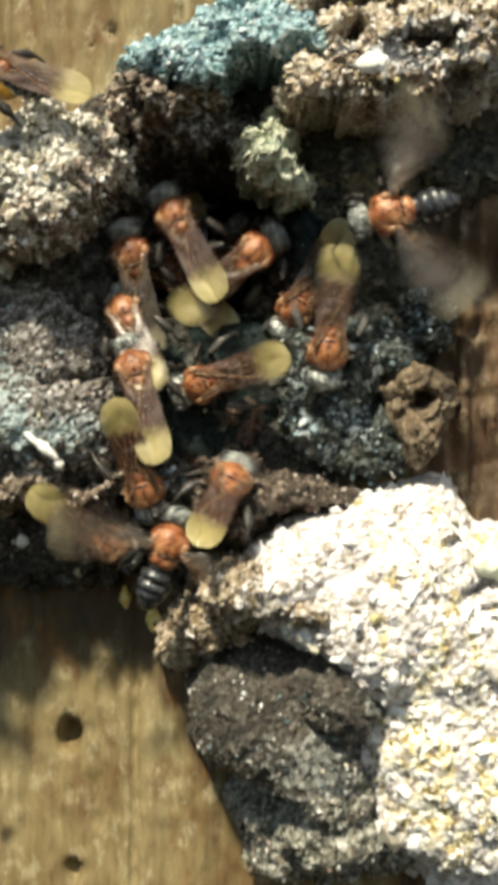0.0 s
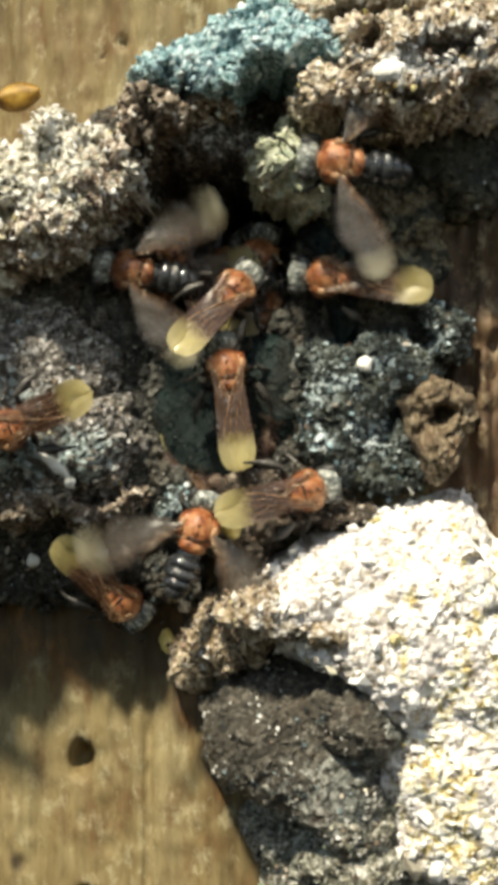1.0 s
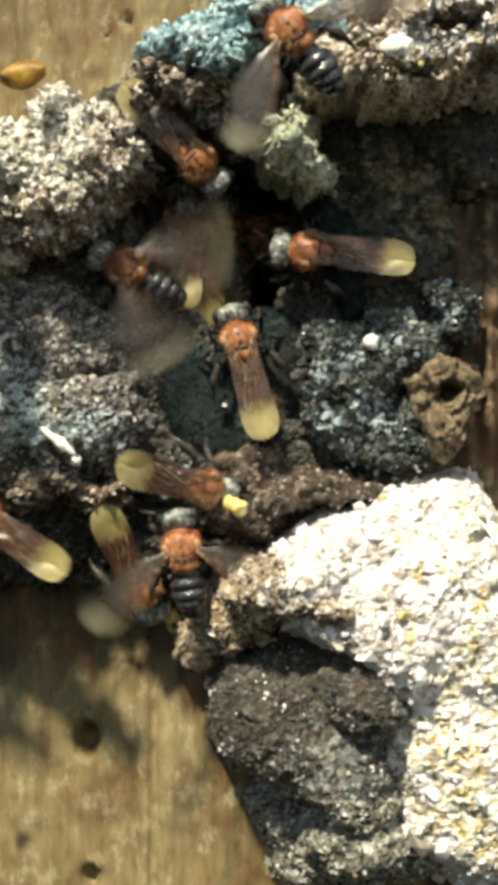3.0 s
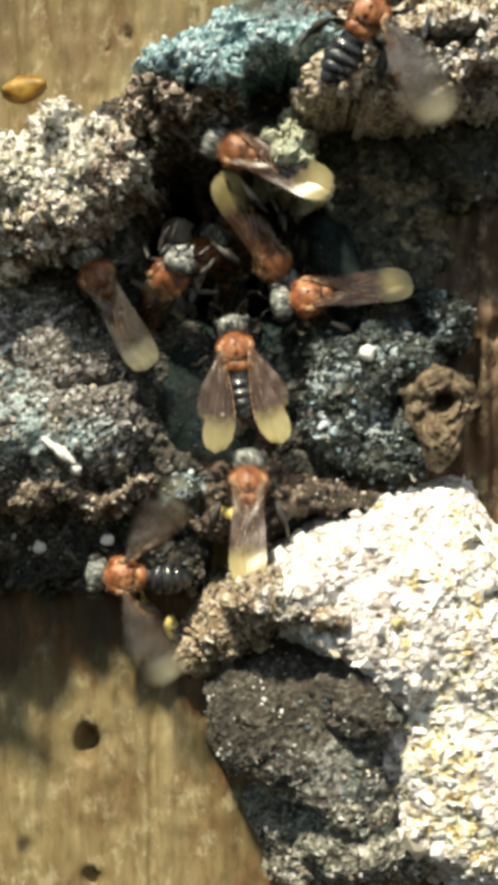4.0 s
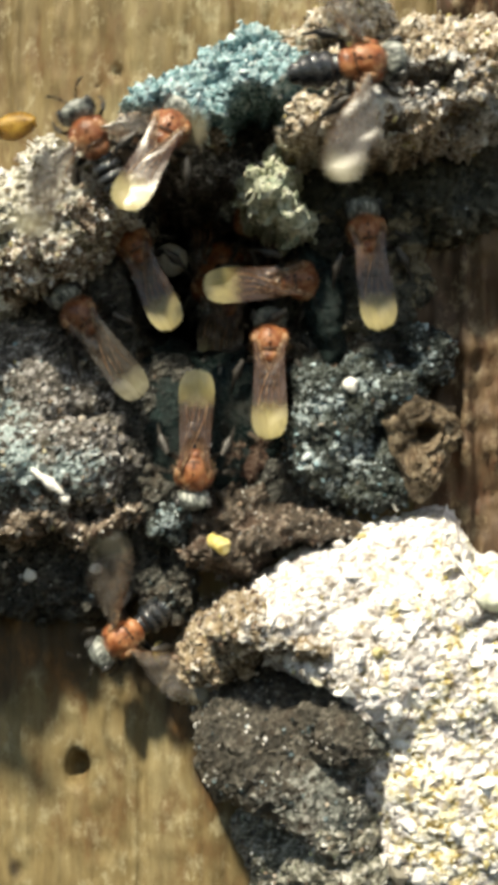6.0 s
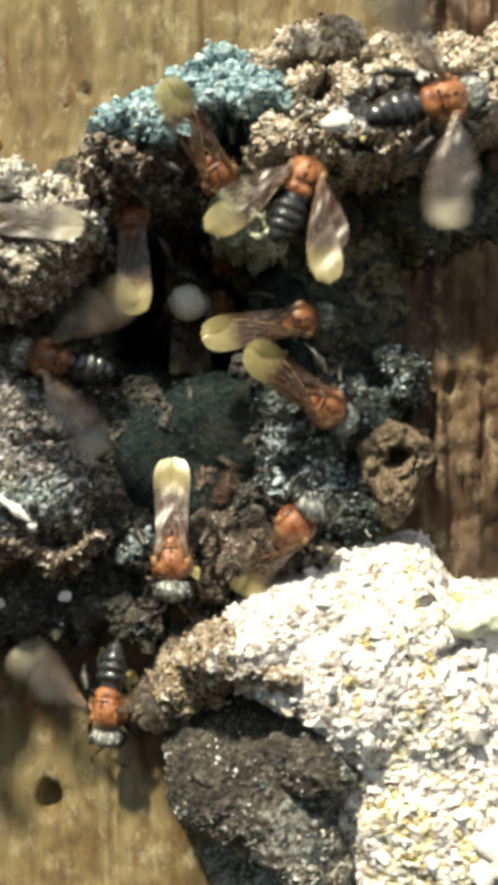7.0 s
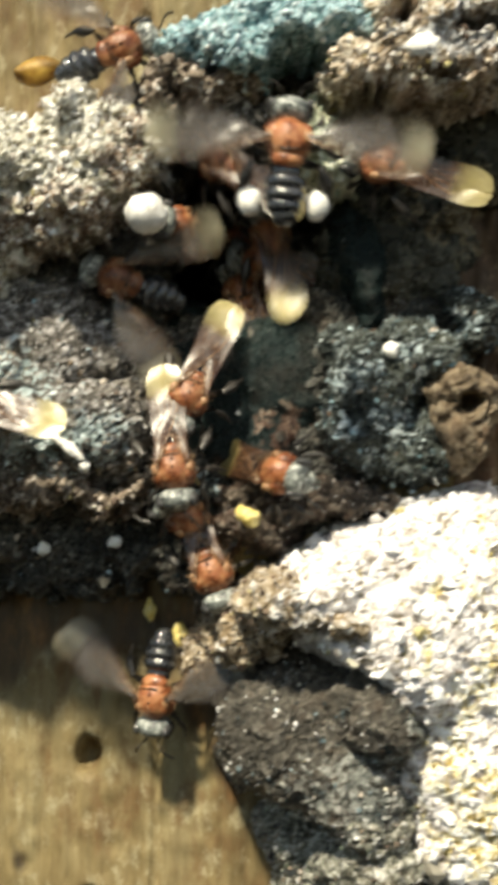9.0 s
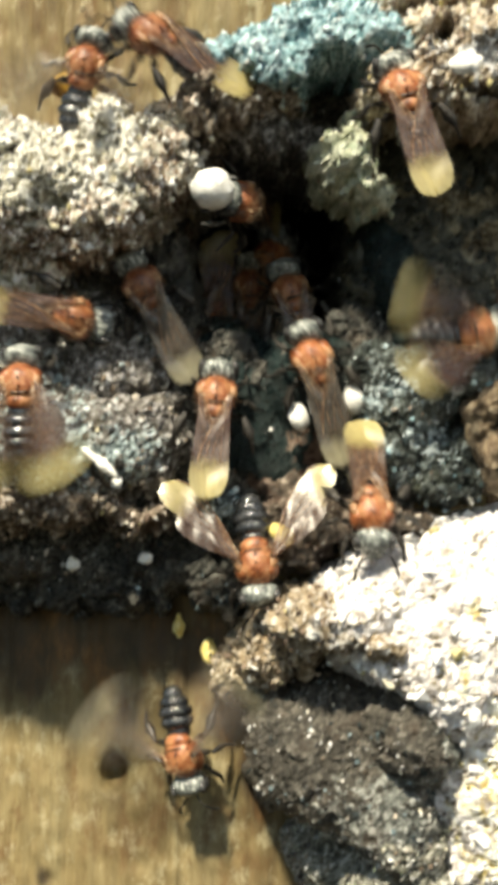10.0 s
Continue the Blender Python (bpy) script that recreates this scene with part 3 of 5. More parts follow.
def tunnel():
    """The dark passage behind the entrance, lined with resin."""
    bm = bmesh.new()
    rings = []
    for i, y in enumerate((6.5, 8.5, 11, 14, 19, 25, 32, 40)):
        grow = 1.34 - 0.1 * min(i, 3) + 0.03 * i
        ring = []
        for k in range(40):
            a = 2 * math.pi * k / 40
            w = 1 + 0.10 * noise.noise(Vector((math.cos(a) * 1.5, math.sin(a) * 1.5, y * 0.2)))
            ring.append(bm.verts.new(((HOLE[0] + HOLE[2] * grow * w * math.cos(a)) * MM, y * MM, (HOLE[1] + HOLE[3] * grow * w * math.sin(a)) * MM)))
        rings.append(ring)
    for a, b in zip(rings, rings[1:]):
        for k in range(40):
            bm.faces.new((a[k], a[(k + 1) % 40], b[(k + 1) % 40], b[k]))
    bm.faces.new(rings[-1])
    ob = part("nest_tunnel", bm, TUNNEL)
    tagged(ob, "dark resin-lined passage of the nest entrance", "nest tunnel", kind="structure")


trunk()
tunnel()

# ---------------------------------------------------------------- crusts round the entrance
# domes: x, z, front, half width, half height, turn, back, steepness; pits: x, z, half width, half height, depth, steepness
PLATE = dict(seed=31, relief=0.7, rough=1, blobs=[
    (-4.17, 6.91, 5.2, 12.39, 15.77, 0, 13, 8),
    (-14.44, 3.18, 6, 18.95, 12.51, 0, 13, 8),
    (2.96, 8.39, 5, 9.74, 14.99, 0, 13, 8),
    (7.37, 3.11, 4, 7.4, 9.63, 0, 13, 6),
    (2.19, 18.7, 4.2, 14.85, 4.82, 0, 13, 6),
    (-0.04, -4.34, 4.8, 9.34, 4.49, 0, 13, 6),
    (-12.31, -7.52, 7, 13.42, 3.45, 0, 13, 6),
], pits=[])
LEDGE_RIM = dict(seed=33, relief=1.2, rough=1.5, blobs=[
    (-13.54, -5.0, 1.6, 5.33, 1.7, -5, 13, 3),
    (-8.9, -5.4, 2.6, 3.8, 1.4, 0, 13, 3),
    (-20.61, -4.7, 1.5, 5.68, 2.0, 0, 13, 3),
], pits=[])
LEDGE = dict(seed=11, relief=0.6, zones=[(-18.8, 0.9, 4.2, 3.0), (-14.0, -1.6, 3.4, 2.0), (-10.6, -1.6, 1.6, 1.5)], rough=1, blobs=[
    (-15.2, -1.3, 0.9, 8.8, 4.2, 2, 13, 3.5),
    (-21.05, -0.3, 0.8, 10.6, 5.2, 0, 14, 4),
    (-10.6, -1.3, 2.5, 4.8, 4.2, -10, 13, 3),
    (-16.0, 4.4, 3.4, 9.8, 5.4, 0, 13, 3),
], pits=[])
LEDGE_TOP = dict(seed=12, relief=1.3, zones=[(-12.6, 11.8, 4.6, 1.3), (-18.5, 10.6, 8.0, 1.5), (-9.2, 15.0, 1.3, 3.0)], rough=1.3, blobs=[
    (-13.2, 14.5, -1.6, 5.7, 4.5, 15, 13, 4),
    (-19.8, 14.2, -1.5, 9.0, 5.4, 0, 13, 4.5),
    (-9.3, 15.6, -0.4, 2.6, 3.3, 0, 12, 3.5),
    (-12.4, 11.9, 0.2, 4.6, 2.2, 18, 13, 3.5),
    (-20.5, 9.6, 1.2, 7.0, 3.0, 0, 13, 3.5),
], pits=[(-15.8, 12.9, 1.6, 0.5, 1.6, 2), (-11.2, 16.2, 0.5, 1.4, 1.6, 2), (-18.2, 16.0, 1.1, 0.5, 1.4, 2)])
TEAL_LUMP = dict(seed=14, relief=0.95, rough=1.7, blobs=[
    (-1.57, 22.1, -2.4, 7.01, 2.53, 8, 13, 5),
    (2.33, 22.35, -3.4, 3.21, 2.57, 0, 13, 5),
    (-5.95, 21.55, -1, 2.96, 1.32, 15, 13, 5),
    (-0.04, 25.69, 3.5, 3.31, 1.18, 0, 12, 3),
], pits=[])
TEAL_FOOT = dict(seed=15, relief=0.9, rough=1, blobs=[
    (-6.6, 19.77, -1.6, 2.59, 1.66, 0, 13, 3),
    (-3.87, 19.27, -0.8, 3.84, 1.19, 0, 13, 3),
    (-7.52, 18.18, -1, 1.81, 1.81, 0, 13, 3),
], pits=[])
UPPER_RIGHT = dict(seed=16, relief=1.1, zones=[(9.4, 20.6, 3.4, 1.5), (12.5, 22.2, 2.0, 1.4), (14.2, 19.2, 3.0, 1.4)], rough=1.3, blobs=[
    (9.65, 21.64, -5.5, 6.24, 3.45, -5, 12, 6),
    (6.08, 19.57, -5, 3.64, 1.85, 0, 12, 6),
    (13.2, 21.3, -5.5, 4.9, 2.9, 8, 12, 6),
    (18.48, 23.2, -5, 5.62, 3.6, 0, 12, 5),
    (7.02, 25.88, 0, 4.58, 2.82, 0, 12, 5),
    (12.18, 24.57, -3, 4.41, 3.05, 0, 12, 5),
], pits=[(6.02, 25.17, 2.3, 1.0, 7, 5), (9.11, 24.45, 1.5, 1.0, 7, 5), (6.5, 22.45, 1.4, 0.85, 6, 5), (10.9, 21.7, 1.8, 0.8, 5, 5), (4.4, 21.93, 0.8, 1.0, 4, 4), (14.06, 22.9, 1.6, 0.8, 5, 4), (8.6, 19.0, 1.6, 0.5, 3, 3), (12.8, 19.4, 1.2, 0.6, 3, 3)])
ROOF = dict(seed=17, relief=0.9, rough=1, blobs=[
    (-4.01, 18.76, 2, 5.42, 1.81, 0, 14, 3.5),
    (-8.12, 16.67, 1.5, 2.16, 2.16, 0, 14, 3.5),
    (-0.04, 18.22, 2, 2.89, 1.63, 0, 13, 3.5),
], pits=[])
GREEN_LUMP = dict(seed=18, relief=0.8, rough=1.2, blobs=[
    (1.1, 17.0, -1.9, 2.0, 1.5, -30, 4.5, 2.2),
    (2.3, 15.6, -2.4, 2.1, 1.9, -20, 4.5, 2.2),
    (3.0, 14.3, -1.7, 1.7, 1.5, 0, 4.5, 2.2),
], pits=[])
RECESS = dict(seed=19, relief=0.75, zones=[(8.0, 14.6, 3.6, 0.9), (11.5, 12.2, 2.6, 1.0), (12.6, 9.2, 1.2, 2.8)], rough=0.8, blobs=[
    (7.6, 12.89, 2.6, 5.6, 7.28, 0, 14, 6),
    (7.65, 10.39, 3, 6.22, 4.76, 0, 14, 5),
    (14.2, 17.2, 1.2, 6.6, 4.6, -20, 14, 5),
    (6.55, 16.61, 3, 4.39, 4.39, 0, 14, 4),
], pits=[])
MID_RIGHT = dict(seed=20, relief=0.9, zones=[(4.9, 2.4, 1.0, 1.2), (3.8, -0.7, 0.7, 1.2), (6.9, -0.3, 1.0, 0.9), (9.4, 2.4, 1.0, 0.7), (10.9, 5.6, 1.5, 1.0), (5.3, -2.7, 1.1, 0.6), (7.6, 3.6, 0.8, 0.6)], rough=1, blobs=[
    (5.66, 1.57, 0.8, 4.27, 4.99, 0, 12, 4),
    (8.89, 4.07, 1, 3.39, 2.68, 0, 12, 4),
    (11.45, 5.8, 0.2, 1.94, 1.94, 0, 12, 3.5),
    (7.87, -2.01, 1.5, 5.39, 2.87, 0, 12, 4),
    (4.25, -0.57, 1, 2.5, 3.21, 0, 12, 4),
], pits=[])
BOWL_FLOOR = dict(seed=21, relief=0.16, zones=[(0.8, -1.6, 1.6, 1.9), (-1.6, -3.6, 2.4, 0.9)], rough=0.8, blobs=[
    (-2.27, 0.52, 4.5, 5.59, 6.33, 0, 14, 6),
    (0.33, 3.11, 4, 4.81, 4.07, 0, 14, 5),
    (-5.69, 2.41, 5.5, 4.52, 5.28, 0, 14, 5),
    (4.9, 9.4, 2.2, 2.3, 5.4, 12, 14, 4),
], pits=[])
SILL = dict(seed=22, relief=0.8, rough=1, blobs=[
    (-1.51, -5.56, 3.5, 3.68, 1.84, 0, 13, 4),
    (-1.48, -7.43, 1.8, 3.61, 1.8, 0, 13, 4),
    (3.51, -5.3, 1.2, 5.32, 1.5, 3, 12, 4),
    (-0.04, -4.43, 3, 2.93, 1.65, 0, 13, 4),
], pits=[])
BLUE_KNOB = dict(seed=23, relief=0.8, zones=[(-5.1, -5.2, 0.9, 1.0)], rough=1, blobs=[
    (-5.12, -5.48, 2.4, 1.74, 2, 0, 13, 3),
], pits=[])
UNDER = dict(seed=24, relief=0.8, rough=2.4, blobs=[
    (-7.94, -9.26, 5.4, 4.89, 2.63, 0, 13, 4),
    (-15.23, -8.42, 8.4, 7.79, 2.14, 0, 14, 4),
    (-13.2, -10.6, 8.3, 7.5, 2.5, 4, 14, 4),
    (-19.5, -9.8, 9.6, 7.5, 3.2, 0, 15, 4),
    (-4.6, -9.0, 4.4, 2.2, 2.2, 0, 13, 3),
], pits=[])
MOUND_CRUST = dict(seed=25, relief=0.5, zones=[(9.2, -10.5, 0.5, 1.6), (12.6, -11.5, 0.6, 1.8), (14.0, -15.0, 0.7, 2.4), (8.2, -13.2, 0.5, 1.0), (10.6, -17.0, 0.6, 2.2), (13.4, -18.5, 0.6, 2.5), (9.8, -22.5, 0.8, 2.6), (15.2, -24.0, 0.8, 2.5), (11.5, -8.3, 1.4, 0.5), (11.4, -22.6, 1.8, 5.0), (9.9, -19.2, 1.3, 3.0), (14.6, -20.6, 1.2, 3.2), (15.0, -8.4, 1.6, 0.8), (11.8, -14.4, 0.8, 2.0), (12.8, -26.5, 2.6, 1.6), (8.9, -7.9, 1.2, 0.8), (10.2, -4.1, 0.9, 0.5), (14.6, -6.4, 1.0, 0.7), (11.9, -6.2, 0.4, 1.2), (10.4, -9.4, 1.4, 0.4), (16.5, -13.0, 1.2, 0.7)], rough=1, blobs=[
    (8.54, -12.07, -5.2, 8.9, 7.25, 15, 12, 3.5),
    (11.25, -7.16, -1.2, 3.99, 3.47, -10, 12, 3.5),
    (3.45, -9.98, -4.8, 4.81, 2.65, 20, 12, 3.5),
    (14.71, -18.9, -4, 10.05, 13.2, 0, 13, 4),
    (13.4, -14.2, -4.9, 5.6, 6.6, 0, 13, 3),
    (12.18, -24.3, -3, 5.77, 5.43, 0, 13, 4),
    (16.47, -10.86, -2, 5.5, 4.47, 0, 13, 4),
], pits=[(1.4, -18.2, 6.2, 4.6, 4, 6), (-0.14, -10, 0.48, 0.48, 3, 4), (12.6, -7.7, 0.9, 0.5, 1.6, 4), (14.2, -10.5, 0.9, 0.5, 1.4, 4), (14.9, -12.0, 0.6, 0.4, 1.2, 4)])
MOUND_LIP = dict(seed=26, relief=0.8, zones=[(2.6, -10.6, 2.4, 1.4), (4.8, -11.6, 2.0, 1.0)], rough=1, blobs=[
    (-1.42, -13.06, -1.2, 3.47, 3.06, 30, 12, 3),
    (0.79, -11.44, -5, 4.63, 2.18, 10, 12, 3.5),
    (4.23, -11.84, -5.6, 2.79, 1.38, 0, 12, 3.5),
    (-3.55, -15.4, 4, 1.85, 2.52, 0, 12, 3),
], pits=[])
MOUND_DARK = dict(seed=27, relief=0.45, zones=[(8.2, -16.6, 1.2, 3.4), (5.8, -22.2, 4.6, 2.4), (2.2, -12.9, 4.0, 0.8)], rough=1, blobs=[
    (3.0, -18.9, -2.4, 6.5, 6.0, -25, 12, 5),
    (6.3, -16.6, -4.4, 3.5, 4.4, 0, 12, 4),
    (0.2, -19.4, -0.6, 4.2, 4.2, -10, 12, 4),
    (5.4, -22.6, -2.9, 4.6, 3.6, -15, 12, 4),
], pits=[(2.72, -14.6, 5.84, 1.3, 1.2, 2)])
MOUND_FOOT = dict(seed=28, relief=0.7, rough=1, blobs=[
    (6.4, -23.2, -3.0, 4.6, 3.4, -15, 13, 3),
    (3.2, -27.2, 1.4, 4.2, 5.0, -20, 13, 3),
    (7.15, -26.54, -2.4, 6.16, 4.45, 0, 13, 2.5),
], pits=[])

crust(PLATE, SOOT, [(CRUMB_GREY, 1.6, 0.1, 0.34, 1), (CRUMB_BROWN, 0.8, 0.1, 0.34, 1)], "dark crumbly resin plate round the nest hole", "resin_plate", 0.2, HOLE)
crust(LEDGE, GREY, [(CRUMB_GREY, 3.4, 0.1, 0.38, 1), (CRUMB_PALE, 1.8, 0.1, 0.38, 1), (CRUMB_BROWN, 0.6, 0.1, 0.34, 1), (CRUMB_TEAL, 0.3, 0.1, 0.3, 1)], "grey crumbly resin ledge with blue tints beside the hole", "resin_ledge")
crust(LEDGE_TOP, PALE, [(CRUMB_PALE, 3.0, 0.12, 0.46, 1), (CRUMB_WHITE, 2.2, 0.12, 0.46, 1), (CRUMB_BROWN, 0.6, 0.1, 0.4, 1)], "sunlit pale crumbly resin mass on the timber", "resin_mass")
crust(LEDGE_RIM, BROWN, [(CRUMB_BROWN, 3.6, 0.12, 0.42, 1), (CRUMB_PALE, 1.0, 0.1, 0.36, 1)], "brown crumbly resin under the grey ledge", "brown_resin")
crust(TEAL_LUMP, TEAL, [(CRUMB_TEAL, 6.5, 0.1, 0.42, 1), (CRUMB_WHITE, 0.6, 0.08, 0.25, 1)], "turquoise crystalline resin lump over the nest hole", "turquoise_lump", 0.16)
crust(TEAL_FOOT, BROWN, [(CRUMB_BROWN, 3.0, 0.12, 0.42, 1), (CRUMB_PALE, 2.0, 0.12, 0.46, 1)], "brown and tan resin under the turquoise lump", "tan_resin")
crust(UPPER_RIGHT, TAN, [(CRUMB_PALE, 2.6, 0.1, 0.40, 1), (CRUMB_BROWN, 1.8, 0.1, 0.4, 1), (CRUMB_YELLOW, 0.7, 0.1, 0.34, 1), (CRUMB_WHITE, 0.6, 0.1, 0.34, 1)], "tan and white pitted resin overhang above the dark recess", "resin_overhang")
crust(ROOF, GREY, [(CRUMB_GREY, 2.5, 0.1, 0.38, 1)], "dark crumbly roof of the nest hole", "resin_roof")
crust(GREEN_LUMP, GREEN, [(CRUMB_PALE, 1.5, 0.1, 0.3, 1), (CRUMB_GREEN, 3.5, 0.12, 0.4, 1)], "pale green lichen-covered lump beside the hole", "green_lump")
crust(RECESS, MEMBRANE, [(CRUMB_GREY, 0.4, 0.08, 0.25, 1)], "smooth dark resin film lining the recess", "resin_film")
crust(MID_RIGHT, SLATE, [(CRUMB_SLATE, 3.4, 0.1, 0.4, 1), (CRUMB_TEAL, 0.6, 0.1, 0.36, 1), (CRUMB_BROWN, 0.4, 0.1, 0.36, 1)], "dark slate-blue crumbly resin slope", "resin_slope")
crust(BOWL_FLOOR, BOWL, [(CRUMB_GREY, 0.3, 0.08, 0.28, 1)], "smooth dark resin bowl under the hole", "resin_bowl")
crust(SILL, UMBER, [(CRUMB_BROWN, 1.6, 0.1, 0.34, 1), (CRUMB_GREY, 1.6, 0.1, 0.32, 1), (CRUMB_PALE, 0.3, 0.1, 0.26, 1)], "brown crumbly resin sill below the bowl", "resin_sill")
crust(BLUE_KNOB, SLATE, [(CRUMB_TEAL, 2.2, 0.1, 0.38, 1), (CRUMB_SLATE, 2.0, 0.1, 0.38, 1)], "small blue-white crystalline resin lump on the sill", "blue_resin")
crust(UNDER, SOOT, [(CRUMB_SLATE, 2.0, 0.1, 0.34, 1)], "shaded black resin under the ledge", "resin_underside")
crust(MOUND_CRUST, MOUND, [(CRUMB_WHITE, 1.0, 0.1, 1.0, 1), (CRUMB_PALE, 1.0, 0.08, 0.36, 1), (CRUMB_YELLOW, 0.5, 0.08, 0.3, 1)], "sunlit white crystalline resin mound below the nest hole", "resin_mound", 0.16)
crust(MOUND_LIP, LIP, [(CRUMB_BROWN, 3.6, 0.12, 0.42, 1), (CRUMB_PALE, 1.6, 0.12, 0.42, 1)], "tan crumbly lip of the white mound", "resin_lip")
crust(MOUND_DARK, HOLLOW, [(CRUMB_GREY, 1.4, 0.1, 0.3, 1), (CRUMB_PALE, 0.8, 0.08, 0.3, 1), (CRUMB_WHITE, 0.2, 0.08, 0.3, 1), (CRUMB_SLATE, 1.0, 0.1, 0.3, 1)], "black resin hollow in the white mound", "dark_hollow", 0.16)
crust(MOUND_FOOT, FOOT, [(CRUMB_GREY, 3.4, 0.1, 0.36, 1), (CRUMB_PALE, 1.2, 0.1, 0.34, 1), (CRUMB_BROWN, 2.4, 0.1, 0.34, 1), (CRUMB_GREEN, 1.2, 0.1, 0.34, 1)], "grey-green crumbly resin at the lower side of the mound", "grey_resin")


# ---------------------------------------------------------------- small things on the crust
def bud():
    """Brown layered resin cup with an open top."""
    cx, cy, cz = 11.30, -0.60, 0.84
    prof = [(0.0, 3.0), (0.45, 2.4), (0.6, 1.4), (0.72, 0.5), (0.84, 0.08), (1.0, 0.0), (1.15, 0.12), (1.3, 0.24), (1.48, 0.28), (1.62, 0.48), (1.78, 0.62), (1.92, 0.95), (2.05, 1.3), (2.15, 1.7), (2.22, 2.6), (2.2, 4.0), (2.1, 7.0)]
    m, rows = 72, []
    for s in np.linspace(0, len(prof) - 1.001, 52):
        i = int(s)
        rows.append([prof[i][k] + (prof[i + 1][k] - prof[i][k]) * (s - i) for k in (0, 1)])
    pts = []
    for r, y in rows:
        for k in range(m):
            a = 2 * math.pi * k / m
            low = max(0, -math.sin(a))
            rr = max(r, 0.03) * (0.95 + 0.07 * math.sin(3 * a + 1) + 0.05 * math.sin(5 * a + y * 2))
            zz = math.sin(a) * rr * (0.95 + 0.85 * low * min(1, (r / 1.5) ** 2)) if low else math.sin(a) * rr * (0.75 + 0.35 * min(1, (r / 1.6) ** 3))
            pts.append((cx + math.cos(a) * rr, cy + y - 0.5 * low * min(1, r) + 0.35 * math.sin(2 * a + 0.6) * min(1, r) + 0.26 * math.sin(4.6 * zz + 1.1 * math.sin(2.3 * a)) * min(1, max(0, r - 0.9)), cz + zz))
    pts = np.array(pts)
    out = pts - np.array([cx, cy + 3.5, cz])
    out /= np.linalg.norm(out, axis=1, keepdims=True)
    pts, tones = crumbly(pts, out, 57, 1.15)
    faces = [(i * m + k, i * m + (k + 1) % m, (i + 1) * m + (k + 1) % m, (i + 1) * m + k) for i in range(len(rows) - 1) for k in range(m)]
    faces.append(list(range(m)))
    cut = next(i for i, row in enumerate(rows) if row[0] > 1.32)
    outer, lip = faces[cut * m:-1], faces[:cut * m] + faces[-1:]
    ob = mesh_part("resin_cup", (pts[cut * m:] * MM).tolist(), [tuple(v - cut * m for v in f) for f in outer], BUDMAT)
    tint(ob, tones[cut * m:] * 0.7 + 0.2)
    rim = mesh_part("rim", (pts[:(cut + 1) * m] * MM).tolist(), lip, BUDMAT, ob)
    tint(rim, tones[:(cut + 1) * m] * 0.7 + 0.2)
    tagged(ob, "tan-brown layered resin cup with a small dark opening", "resin cup")


BUDMAT = crust_material("cup_resin", [(0.03, 0.02, 0.012), (0.115, 0.08, 0.048), (0.26, 0.20, 0.13), (0.50, 0.44, 0.34)], (0.66, 0.61, 0.52), (0.15, 0.08, 0.04), 0.3, 0.6, 0.6, 0.5, None, 0.85)
bud()


def pebble(name, label, c, r, material, turn=0, wob=0.4, seed=1, category="wax pellet"):
    bm = bmesh.new()
    ball(bm, (0, 0, 0), r, None, 28, 18, wob, seed)
    ob = part(name, bm, material, None, "", Matrix.Translation(Vector(c) * MM) @ pose(0, 0, 0, 0, -turn, 0))
    return tagged(ob, label, category)


pebble("wax_sliver", "white wax sliver lying on the grey ledge", (-12.52, 0.85, -2.35), (1.15, 0.3, 0.32), WAX, -38, seed=2)
pebble("wax_pellet", "small pale wax crumb on the ledge edge", (-11.72, 2.25, -3.48), (0.35, 0.3, 0.4), WAX, 0, seed=3)
pebble("wax_pellet", "small white wax pellet on the slate slope", (6.66, 0.67, 3.84), (0.5, 0.4, 0.5), WAX, 0, seed=4)
pebble("wax_pellet", "bright yellow wax pellet on the sill", (-1.70, 0.9, -6.2), (0.8, 0.45, 0.5), YELLOW_WAX, -40, seed=5)
pebble("wax_pellet", "orange wax pellet beside the mound lip", (-5.87, 8.05, -14.30), (0.55, 0.4, 0.75), YELLOW_WAX, 0, seed=6)
pebble("lichen_speck", "yellow lichen speck under the ledge", (-8.02, 8.4, -12.68), (0.34, 0.3, 0.7), YELLOW_WAX, 5, 0.9, seed=7)
pebble("wax_disc", "round pale wax disc under the ledge", (-10.0, 4.9, -8.15), (0.42, 0.25, 0.45), WAX, 0, seed=8)
pebble("wax_disc", "round pale wax disc under the ledge", (-14.72, 6.64, -8.83), (0.42, 0.25, 0.42), WAX, 0, seed=9)
pebble("lichen_flake", "pale green-white waxy lichen flake on the mound", (15.7, -3.0, -8.7), (1.6, 0.9, 1.3), LICHEN, 20, 0.5, seed=11, category="lichen")
pebble("wax_lump", "smooth white wax lump on the lower mound", (17.0, -4.3, -22.4), (2.0, 0.8, 2.4), WAX, -30, 0.5, seed=12)
pebble("wax_patch", "white wax patch on the overhang", (7.31, -6.05, 19.84), (0.9, 0.3, 0.6), WAX, 10, seed=10)


def fibre(c0, c1, r, label):
    bm = bmesh.new()
    a, b = Vector(c0), Vector(c1)
    pts = [a.lerp(b, k / 8) + Vector((0, -0.25 * math.sin(math.pi * k / 8), 0.12 * math.sin(k * 0.9))) for k in range(9)]
    tube(bm, pts, [r * (1 - 0.5 * abs(k - 4) / 4) for k in range(9)])
    tagged(part("fibre", bm, WAX), label, "plant fibre")


fibre((0.36, -5.64, -10.36), (2.47, -4.42, -9.69), 0.07, "thin white plant fibre on the mound")
fibre((12.41, -1.60, -6.60), (14.50, -3.34, -8.99), 0.12, "short pale plant stalk on the mound")
fibre((9.25, 1.02, -3.79), (9.76, 1.69, -4.18), 0.06, "thin pale fibre on the slope")


